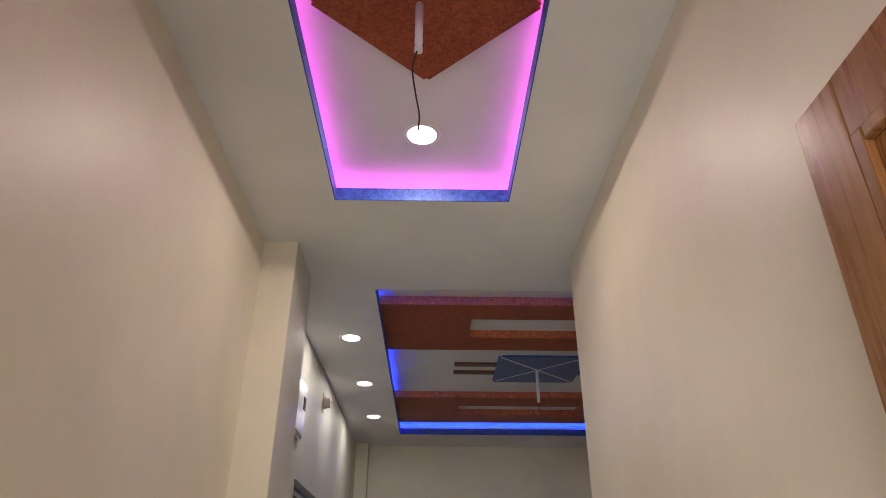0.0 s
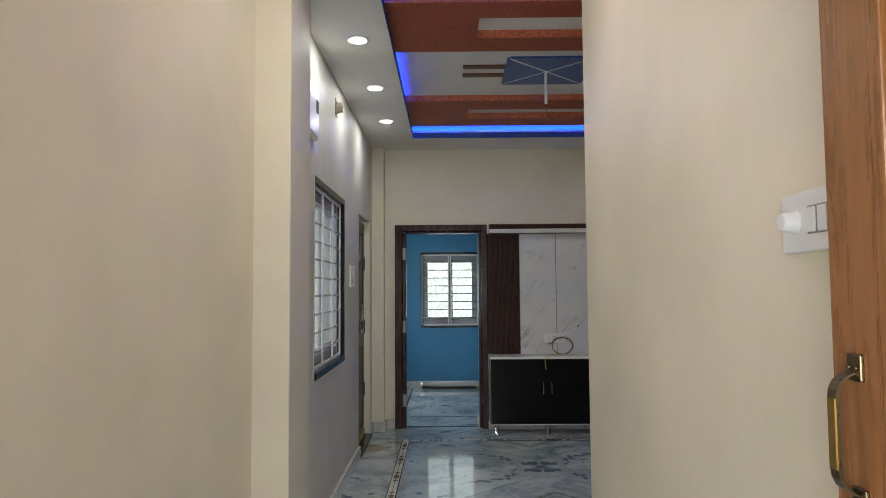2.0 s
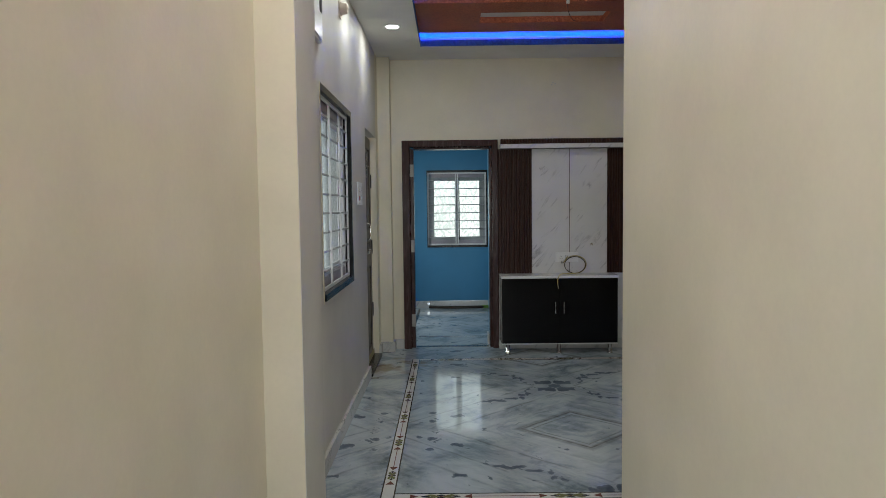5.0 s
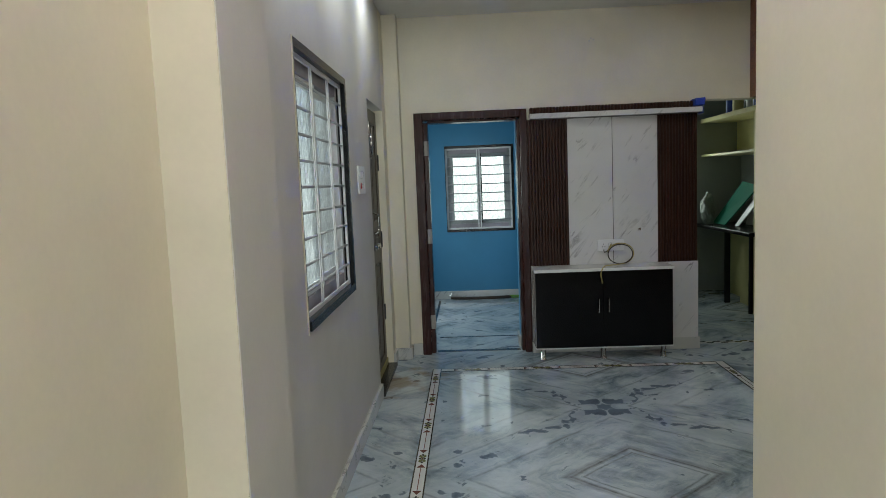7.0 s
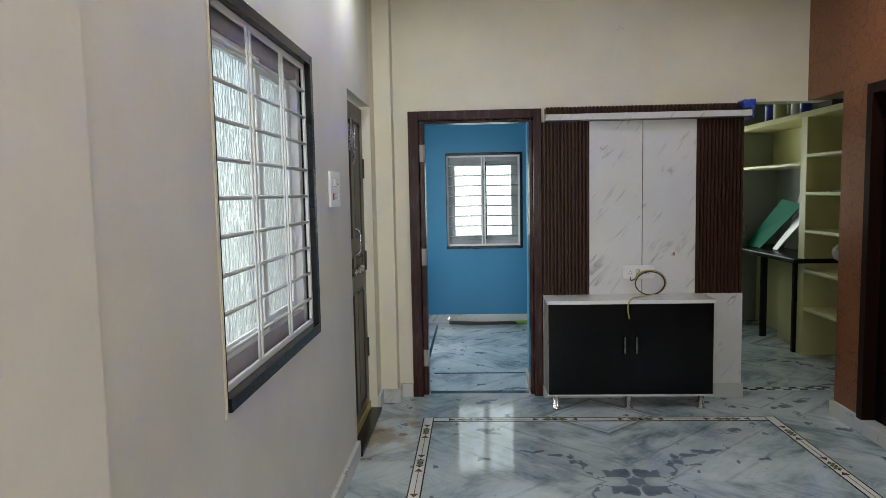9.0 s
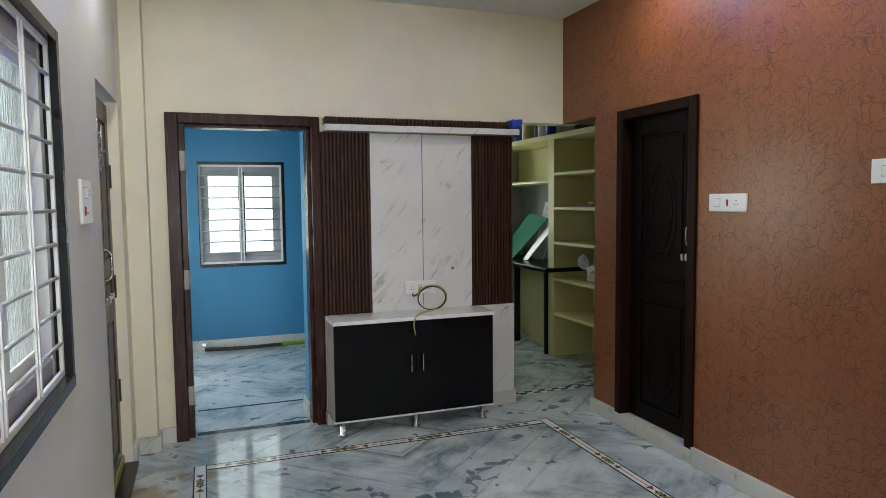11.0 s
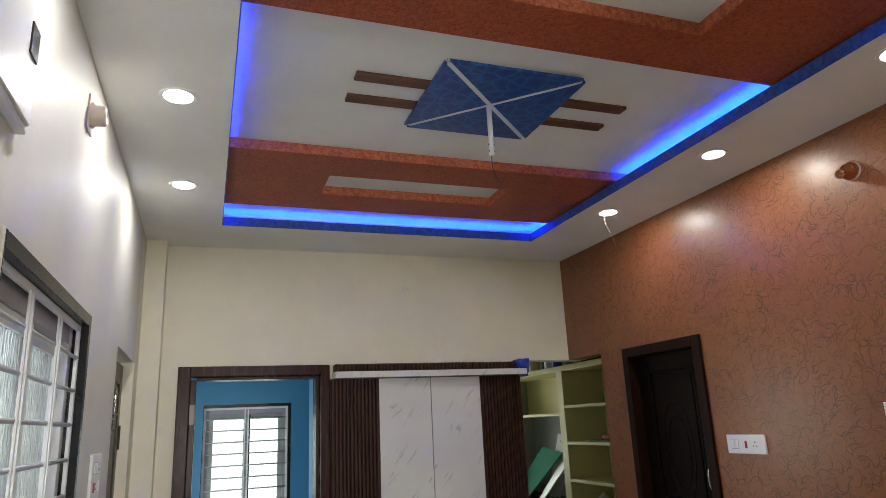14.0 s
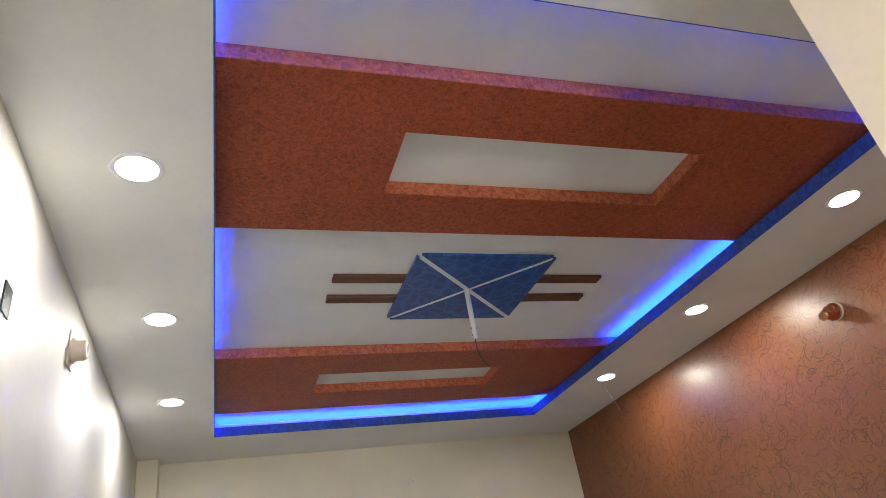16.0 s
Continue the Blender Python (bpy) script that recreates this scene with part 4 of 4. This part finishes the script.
box(bm, 0.66, YF - 0.075, 2.043, XKIT + 0.01, YF, 2.092)
for i in range(52):
    x = 0.66 + (XKIT - 0.65) * (i + 0.5) / 52
    rod(bm, (x, YF - 0.075, 2.044), (x, YF - 0.075, 2.097), 0.0115, 8)
part("crown", bm, SLATWOOD, unit, "dark fluted crown strip")

cab = thing("tv_cabinet", "low black gloss cabinet with marble top on steel legs", "cabinet")
CX0, CX1, CY, CZ0, CZ1 = 0.642, 1.762, 6.60, 0.100, 0.738
part("body", boxes((CX0, CY + 0.02, CZ0, CX1, PY - 0.024, CZ1), bevel=0.002), CARCASS, cab, "grey-brown laminate carcass")
part("bottom_edging", boxes((CX0, CY + 0.003, CZ0 - 0.004, CX1, CY + 0.019, CZ0 + 0.006), bevel=0.001), WHITEPLASTIC, cab, "thin white edging strip")
cm = 1.197
for x0, x1, hx in ((CX0 + 0.003, cm - 0.0005, 1.158), (cm + 0.0005, CX1 - 0.004, 1.238)):
    d = part("door", boxes((x0, CY, CZ0 + 0.008, x1, CY + 0.019, CZ1 - 0.003), bevel=0.0015), BLACKGLOSS, cab, "black gloss door")
    bm = bmesh.new()
    tube(bm, [(hx, CY, 0.402), (hx, CY - 0.020, 0.402), (hx, CY - 0.023, 0.412), (hx, CY - 0.023, 0.500), (hx, CY - 0.020, 0.510), (hx, CY, 0.510)], 0.0045, 8, 4)
    part("handle", bm, STEEL, d, "slim steel bar handle")
part("top", boxes((CX0 - 0.004, CY - 0.008, CZ1, CX1 + 0.006, PY - 0.024, CZ1 + 0.024), bevel=0.001), SHEET, cab, "white marble-look top")
part("top_edging", boxes((CX0 - 0.004, CY - 0.011, CZ1, CX1 + 0.006, CY - 0.008, CZ1 + 0.0235), bevel=0.001), WHITEPLASTIC, cab, "white front edging")
for y in (CY + 0.035,):
    for x in (0.70, 1.197, 1.690):
        bm = bmesh.new()
        lathe(bm, ((0.029, 0.0), (0.029, 0.010), (0.027, 0.013), (0.0195, 0.015), (0.0195, CZ0 - 0.005)), Matrix.Translation((x, y, 0)), 20)
        part("leg", bm, STEEL, cab, "round steel leg")


# ---- sockets, switches and wires ----
def plate(name, label, m, w, h, items, category="switch plate"):
    """A white wall plate: local x along, z up, y out of the wall is negative; items: (kind, x, z)."""
    t = thing(name, label, category, m)
    part("cover", boxes((0, -0.012, 0, w, 0, h), bevel=0.003), WHITEPLASTIC, t)
    for kind, x, z in items:
        if kind == "rocker":
            part("rocker_seam", boxes((x - 0.0135, -0.0128, z - 0.0225, x + 0.0135, -0.0115, z + 0.0225)), SEAM, t, "grey seam round the rocker")
            part("rocker", boxes((x - 0.011, -0.016, z - 0.020, x + 0.011, -0.011, z + 0.020), bevel=0.002), WHITEPLASTIC, t)
        elif kind == "red":
            part("indicator", boxes((x - 0.006, -0.017, z - 0.018, x + 0.006, -0.011, z + 0.018), bevel=0.002), REDDOT, t, "red indicator")
        elif kind == "holes":
            for dx, dz, r in ((0, 0.011, 0.0042), (-0.010, -0.008, 0.0035), (0.010, -0.008, 0.0035)):
                bm = bmesh.new()
                rod(bm, (x + dx, -0.0125, z + dz), (x + dx, -0.0105, z + dz), r, 10)
                part("socket_hole", bm, BLACK, t, "dark socket hole")
        elif kind == "knob":
            bm = bmesh.new()
            lathe(bm, ((0.021, 0.0), (0.021, 0.006), (0.017, 0.008), (0.015, 0.024), (0.012, 0.026)), Matrix.Translation((x, -0.011, z)) @ pose(0, 0, 0, 90, 0, 0))
            part("knob", bm, WHITEPLASTIC, t, "round fan regulator knob")
    return t


FACE_W, FACE_E = pose(0, 0, 0, 0, 0, 90), pose(0, 0, 0, 0, 0, -90)
plate("wall_socket", "white double wall socket on the marble panel", Matrix.Translation((1.205, PY - 0.010, 0.872)), 0.228, 0.095, (("holes", 0.055, 0.045), ("rocker", 0.11, 0.045), ("holes", 0.175, 0.045)), "socket")
plate("switch_plate", "white switch plate with red indicator on terracotta wall", Matrix.Translation((XO, 5.342, 1.457)) @ FACE_E, 0.262, 0.095, (("rocker", 0.045, 0.047), ("rocker", 0.07, 0.047), ("red", 0.135, 0.047), ("holes", 0.195, 0.047)))
plate("switch_plate", "plain white switch plate on terracotta wall", Matrix.Translation((XO, 4.415, 1.582)) @ FACE_E, 0.23, 0.10, (("rocker", 0.06, 0.05), ("rocker", 0.10, 0.05), ("rocker", 0.14, 0.05)))
plate("switch_plate", "white switch board with socket between window and door", Matrix.Translation((XL, 5.245, 1.455)) @ FACE_W, 0.225, 0.172, (("rocker", 0.05, 0.12), ("rocker", 0.085, 0.12), ("rocker", 0.12, 0.12), ("holes", 0.17, 0.12), ("red", 0.05, 0.05), ("holes", 0.11, 0.05), ("rocker", 0.175, 0.05)))
plate("switch_plate", "white switch plate with fan regulator beside the entrance door", Matrix.Translation((XR, 1.203, 1.497)) @ FACE_E, 0.225, 0.098, (("knob", 0.045, 0.050), ("rocker", 0.095, 0.05), ("rocker", 0.125, 0.05), ("rocker", 0.155, 0.05)))

board = thing("distribution_board", "white metal distribution board high on the wall", "fuse box")
part("box", boxes((XL, 3.51, 2.30, XL + 0.022, 3.855, 2.60), bevel=0.004), WHITEPLASTIC, board)
part("cover", boxes((XL + 0.022, 3.525, 2.315, XL + 0.030, 3.84, 2.585), bevel=0.002), WHITEPLASTIC, board)
part("breaker_window", boxes((XL + 0.030, 3.77, 2.45, XL + 0.034, 3.825, 2.52), bevel=0.001), BLACK, board, "dark breaker switch")

holder = thing("lamp_holder", "beige round batten lamp holder on the pale wall", "lamp holder")
bm = bmesh.new()
lathe(bm, ((0.043, 0.0), (0.043, 0.012), (0.036, 0.018), (0.034, 0.045), (0.028, 0.052), (0.018, 0.053), (0.017, 0.04)), Matrix.Translation((XL, 4.61, 2.708)) @ pose(0, 0, 0, 0, 90, 0))
part("socket", bm, BEIGE, holder)
part("base", boxes((XL, 4.57, 2.648, XL + 0.006, 4.65, 2.768), bevel=0.002), BEIGE, holder)
holder = thing("lamp_holder", "copper angled lamp holder on terracotta wall", "lamp holder")
bm = bmesh.new()
m = Matrix.Translation((XO, 4.34, 2.675))
lathe(bm, ((0.043, 0.0), (0.043, 0.005), (0.038, 0.008), (0.010, 0.010)), m @ pose(0, 0, 0, 0, -90, 0))
part("rose", bm, BEIGE, holder, "pale round wall rose")
bm = bmesh.new()
lathe(bm, ((0.040, 0.0), (0.037, 0.024), (0.026, 0.040), (0.022, 0.070), (0.019, 0.082), (0.015, 0.080)), m @ Matrix.Translation((-0.008, 0, 0)) @ pose(0, 0, 0, 0, -108, 0))
part("socket", bm, COPPER, holder)

bm = bmesh.new()
c0 = Vector((1.39, PY - 0.055, 0.845))
loop = [c0 + Vector((0.105 * math.cos(a) * (1 - 0.02 * k), -0.012 * k, 0.082 * math.sin(a))) for k, a in ((i / 12, 2.5 - i * 2 * math.pi / 12) for i in range(20))]
tube(bm, [(1.262, PY - 0.014, 0.90), (1.265, PY - 0.03, 0.86)] + loop, 0.0042, 8, 4)
coil = thing("cable", "loose coil of dark and yellow cable hanging from the socket", "cable")
part("dark_core", bm, WIRE_B, coil)
bm = bmesh.new()
loop = [c0 + Vector((0.112 * math.cos(a), -0.010, 0.088 * math.sin(a) + 0.004)) for a in (2.9 - i * 2 * math.pi / 12 for i in range(9))]
tube(bm, [(1.335, PY - 0.012, 0.945)] + loop + [(1.30, 6.70, 0.772), (1.21, 6.60, 0.775), (1.175, 6.575, 0.72), (1.185, 6.572, 0.64)], 0.0045, 8, 4)
part("yellow_core", bm, WIRE_Y, coil, "dull yellow cable")
t = thing("knot_mark", "small grey square screw cover on the marble sheet", "screw cover")
part("cover", boxes((1.555, PY - 0.013, 1.035, 1.577, PY - 0.010, 1.057), bevel=0.001), STEEL, t)
t = thing("loose_wire", "thin white wire hanging from a downlight", "wire")
bm = bmesh.new()
tube(bm, [(2.12, 5.69, ZC - 0.002), (2.14, 5.72, ZC - 0.06), (2.19, 5.74, ZC - 0.13), (2.22, 5.75, ZC - 0.19)], 0.0009)
part("wire", bm, BEIGE, t)
t = thing("wall_rose", "small white capped wiring point high on the far wall", "wiring point")
bm = bmesh.new()
for dx, dz in ((0, 0), (0.022, -0.012), (-0.012, -0.02)):
    rod(bm, (1.19 + dx, YF - 0.002, 2.655 + dz), (1.19 + dx, YF - 0.0005, 2.655 + dz), 0.008, 10)
part("cap", bm, GREYWHITE, t)


# ---- kitchen ----
SH = (0.437, 0.775, 1.13, 1.46, 1.79)
unit = thing("kitchen_shelves", "pale yellow painted masonry shelves, sparsely filled", "shelves")
part("side_post", boxes((XSH, 8.06, 0, XK - 0.05, 8.17, 2.11), bevel=0.004), YELLOW, unit)
part("side_wall", boxes((XSH, 6.482, 0, XK - 0.05, 6.56, 2.11), bevel=0.004), YELLOW, unit)
part("back", boxes((XK - 0.05, 6.482, 0, XK, 8.17, 2.11), (XK - 0.05, 8.17, 1.695, XK, YB, 2.11)), YELLOW, unit)
for z in SH:
    part("shelf", boxes((XSH, 6.56, z - 0.028, XK - 0.05, 8.06, z), bevel=0.004), YELLOW, unit)
part("top_slab", boxes((XSH - 0.01, 6.482, 2.11, XK, YB, 2.16), bevel=0.004), YELLOW, unit)
part("upper_shelf", boxes((XSH, 8.17, 1.695, XK - 0.05, YB, 1.722), bevel=0.004), YELLOW, unit)
ctr = thing("kitchen_counter", "black granite kitchen counter on granite slab legs", "counter")
part("worktop", boxes((2.96, 8.04, 0.83, XK - 0.052, YB, 0.87), bevel=0.004), GRANITE, ctr)
for y, deep in ((8.176, XK - 0.06), (8.84, 3.09)):
    part("slab_leg", boxes((3.03, y, 0, deep, y + 0.032, 0.83), bevel=0.002), GRANITE, ctr)
part("backing", boxes((3.20, 8.209, 0, XK - 0.052, 8.839, 0.828)), YELLOW, ctr, "pale yellow painted back")
part("backing", boxes((3.34, 8.875, 0, XK - 0.052, YB - 0.01, 0.828)), YELLOW, ctr, "pale yellow painted back")


def sheet(name, label, corners, thick, mat):
    t = thing(name, label, "sheet")
    p = [Vector(c) for c in corners]
    nrm = (p[1] - p[0]).cross(p[3] - p[0]).normalized() * thick
    bm = bmesh.new()
    a, b = [bm.verts.new(q) for q in p], [bm.verts.new(q + nrm) for q in p]
    bm.faces.new(a), bm.faces.new(b)
    for i in range(4):
        bm.faces.new((a[i], a[(i + 1) % 4], b[(i + 1) % 4], b[i]))
    part("board", bm, mat, t)
    return t


sheet("sample_board", "green laminate sample board leaning on the counter", ((3.14, 9.50, 0.874), (3.14, 9.12, 0.874), (3.32, 8.62, 1.33), (3.32, 9.05, 1.38)), 0.012, GREENCARD)
sheet("sample_board", "white sample sheet leaning behind the green board", ((3.20, 8.98, 0.874), (3.20, 8.88, 0.874), (3.34, 8.55, 1.24), (3.34, 8.66, 1.28)), 0.008, WHITEPLASTIC)
sheet("sample_board", "pale sample sheet standing at the back of the counter", ((3.38, 9.12, 0.874), (3.38, 8.86, 0.874), (3.47, 8.69, 1.48), (3.47, 8.96, 1.51)), 0.008, SHEET)


def can(name, label, x, y, z, r, h, mat, lid=None, category="tin"):
    t = thing(name, label, category, Matrix.Translation((x, y, z)))
    bm = bmesh.new()
    lathe(bm, ((r * 0.97, 0), (r, 0.006), (r, h * 0.94), (r * 1.03, h * 0.95), (r * 1.03, h)), None, 20)
    part("body", bm, mat, t)
    bm = bmesh.new()
    lathe(bm, ((r * 0.9, h), (r * 0.9, h + 0.008), (r * 0.8, h + 0.009)), None, 20)
    part("lid", bm, lid or STEEL, t)


can("paint_tin", "small dark paint tin on the top shelf", 3.15, 8.28, 2.16, 0.05, 0.11, BLUEPLASTIC)
can("paint_tin", "white paint tin on the top shelf", 3.14, 8.42, 2.16, 0.055, 0.13, WHITEPLASTIC)
can("paint_tin", "black paint tin on the top shelf", 3.16, 8.55, 2.16, 0.045, 0.12, BLACK)
can("paint_tin", "yellow paint tin on the top shelf", 3.13, 8.74, 2.16, 0.06, 0.16, YELLOW)
can("paint_tin", "blue paint tin on the top shelf", 3.12, 8.90, 2.16, 0.06, 0.15, BLUEPLASTIC)
can("bucket", "grey plastic bucket on the kitchen counter", 3.36, 8.30, 0.87, 0.085, 0.19, KITCHENWALL, KITCHENWALL, "bucket")
t = thing("cement_bag", "crumpled grey-green plastic sack on the far end of the counter", "sack")
bm = bmesh.new()
bmesh.ops.create_icosphere(bm, subdivisions=4, radius=0.13)
for v in bm.verts:
    k = 1 + 0.30 * noise.noise(v.co * 11) + 0.16 * noise.noise(v.co * 30)
    v.co = Vector((3.07 + v.co.x * 0.6 * k, 9.50 + v.co.y * 0.9 * k, 1.05 + max(v.co.z * 1.5 * k, -0.178)))
part("sack", bm, SACK, t)
t = thing("carton", "flat dark carton on the top shelf", "box")
part("box", boxes((3.08, 7.72, 2.16, 3.35, 7.98, 2.215), bevel=0.004), DARKPANEL, t)
t = thing("tray", "small dark object lying on a yellow shelf", "clutter")
part("base", boxes((3.10, 7.25, 1.46, 3.25, 7.76, 1.474), bevel=0.004), BLACK, t)
bm = bmesh.new()
bmesh.ops.create_icosphere(bm, subdivisions=2, radius=0.06)
for v in bm.verts:
    v.co = Vector((3.17 + v.co.x, 7.48 + v.co.y * 2.1, 1.498 + v.co.z * (0.55 + 0.3 * noise.noise(v.co * 30))))
part("lump", bm, REDDOT, t, "dark red lump")
t = thing("plastic_bag", "crumpled cloudy plastic bag on a yellow shelf", "bag")
bm = bmesh.new()
bmesh.ops.create_icosphere(bm, subdivisions=4, radius=0.12)
for v in bm.verts:
    k = 1 + 0.35 * noise.noise(v.co * 14) + 0.18 * noise.noise(v.co * 34)
    v.co = Vector((3.19 + v.co.x * 0.8 * k, 7.45 + v.co.y * 1.25 * k, 0.872 + max(v.co.z * 0.85 * k, -0.094)))
part("bag", bm, CLEARBAG, t)
bm = bmesh.new()
bmesh.ops.create_icosphere(bm, subdivisions=3, radius=0.05)
for v in bm.verts:
    k = 1 + 0.5 * noise.noise(v.co * 25)
    v.co = Vector((3.15 + v.co.x * k, 7.66 + v.co.y * k, 0.96 + v.co.z * 1.3 * k))
part("knot", bm, CLEARBAG, t)
t = thing("blue_wrap", "crumpled blue plastic wrap on the shelf's end", "plastic wrap")
bm = boxes((2.005, YF - 0.142, 2.053, 2.085, YF - 0.004, 2.112), (2.063, YF - 0.142, 1.985, 2.070, YF - 0.02, 2.053), bevel=0.006)
bmesh.ops.subdivide_edges(bm, edges=bm.edges[:], cuts=2, use_grid_fill=True)
for v in bm.verts:
    v.co += 0.006 * noise.noise_vector(v.co * 40)
part("wrap", bm, BLUEPLASTIC, t)

# ---- bedroom ----
hose = thing("garden_hose", "brown and green hose lying along the bedroom skirting", "hose")
bm = bmesh.new()
tube(bm, [(-0.15, 9.60, 0.025), (0.05, 9.57, 0.022), (0.3, 9.54, 0.024), (0.62, 9.58, 0.022)], 0.020)
part("brown_length", bm, HOSEBROWN, hose)
bm = bmesh.new()
tube(bm, [(0.60, 9.58, 0.024), (0.8, 9.60, 0.022), (1.05, 9.62, 0.022)], 0.021)
part("green_length", bm, HOSEGREEN, hose)
stop = thing("door_stop", "small steel door stop on the bedroom skirting", "door stop")
bm = bmesh.new()
lathe(bm, ((0.022, 0), (0.022, 0.005), (0.012, 0.010), (0.012, 0.05), (0.02, 0.055), (0.02, 0.065)), Matrix.Translation((-0.16, YB - 0.012, 0.07)) @ pose(0, 0, 0, 90, 0, 0), 16)
part("stop", bm, STEEL, stop)

# ---- floor inlays, last ----
ZI = 0.003


def flat(points, name, mat):
    bm = bmesh.new()
    a, b = [bm.verts.new((x, y, 0.0002)) for x, y in points], [bm.verts.new((x, y, ZI)) for x, y in points]
    bm.faces.new(b), bm.faces.new(a[::-1])
    for i in range(len(points)):
        bm.faces.new((a[i], a[(i + 1) % len(points)], b[(i + 1) % len(points)], b[i]))
    return mesh_of(name, bm, mat)


W = 0.072
diamond = flat(((0, -0.021), (0.0105, 0), (0, 0.021), (-0.0105, 0)), "diamond_inlay", INLAYGREEN)
diamond_dark = flat(((0, -0.019), (0.0085, 0), (0, 0.019), (-0.0085, 0)), "diamond_inlay", INLAYBLACK)
heart = flat(((0, -0.010), (0.0055, 0), (0, 0.010), (-0.0055, 0)), "heart_inlay", INLAYRED)
arrow = flat(((-0.023, 0.0), (0.023, 0.0), (0, 0.040)), "arrow_inlay", INLAYRED)
stem_line = flat(((-0.002, -0.5), (0.002, -0.5), (0.002, 0.5), (-0.002, 0.5)), "stem_inlay", INLAYRED)


def border(origin, angle, length, first, period, stretch):
    """One straight inlaid band, its length along local y: lattice flowers between arrows, joined by thin stems."""
    m = Matrix.Translation((*origin, 0)) @ pose(0, 0, 0, 0, 0, angle)
    t = tagged(new("border_inlay"), "white inlaid floor border with black edges and arrow flowers", "floor border", kind="structure")
    t.matrix_world = m
    h = W / 2
    part("field", boxes((-h + 0.007, 0, 0.0002, h - 0.007, length, ZI - 0.001)), INLAYWHITE, t)
    for a, b in ((-h, -h + 0.007), (h - 0.007, h)):
        part("edge_line", boxes((a, 0, 0.0002, b, length, ZI)), INLAYBLACK, t)

    def lay(name, mesh, x, y, turn=0, long=1.0):
        if 0.03 < y < length - 0.03:
            ob = new(name, mesh)
            ob.parent, ob.matrix_basis = t, pose(x, y, 0, 0, 0, turn) @ Matrix.Diagonal((1, long, 1, 1))

    y = first
    while y < length:
        step = 0.0215 * stretch
        for k in range(-3, 4):
            if k % 2:
                lay("diamond", diamond if abs(k) == 1 else diamond_dark, 0, y + k * step, 0, stretch)
            else:
                for x in (-0.0125, 0.0125):
                    lay("diamond", diamond_dark if k == 0 else diamond, x, y + k * step, 0, stretch)
        lay("heart", heart, 0, y, 0, stretch)
        reach = 4 * step + 0.020
        lay("arrow", arrow, 0, y - reach - 0.030, 0)
        lay("arrow", arrow, 0, y + reach + 0.030, 180)
        gap = period - 2 * reach - 0.062
        if y + period / 2 + gap / 2 < length:
            lay("stem", stem_line, 0, y + period / 2, 0, gap)
        y += period


BX0, BX1, BY0, BY1 = -0.215 + W / 2, 2.105 - W / 2, 3.385, 6.445 - W / 2
border((BX0, BY0 + 0.04), 0, BY1 - BY0 - 0.04 + W / 2, 0.295, 0.495, 0.75)
border((BX1, BY0 + 0.04), 0, BY1 - BY0 - 0.04 + W / 2, 0.255, 0.495, 0.75)
border((BX1 - W / 2, BY1), 90, BX1 - BX0 - W, 0.25, 0.56, 1.1)
border((BX1 - W / 2, BY0 + 0.076), 90, BX1 - BX0 - W, 0.036, 0.637, 1.2)

check = flat(((0, 0), (0.060, 0), (0.060, 0.034), (0, 0.034)), "check", INLAYBLACK)
t = tagged(new("threshold_inlay"), "black and white chequered inlay at the kitchen threshold", "floor border", kind="structure")
t.location = (XKIT + 0.015, 7.025, 0)
part("field", boxes((0, 0, 0.0002, 0.98, 0.070, ZI - 0.001)), INLAYWHITE, t)
for i in range(16):
    ob = new("check", check)
    ob.parent, ob.location = t, (i * 0.061, 0.0005 + 0.0348 * (i % 2), 0)
for rows in (((-0.205, 7.535, 0.0002, 1.85, 7.557, ZI),), ((-0.30, 7.64, 0.0002, -0.275, 9.55, ZI),)):
    structure("line_inlay", boxes(*rows), INLAYBLACK, "dark inlaid line in the bedroom floor", "floor border")
structure("doorway_inlay", boxes((-0.20, 6.99, 0.0002, 0.54, 7.05, ZI)), INLAYBLACK, "dark inlaid strip in the bedroom doorway", "floor border")
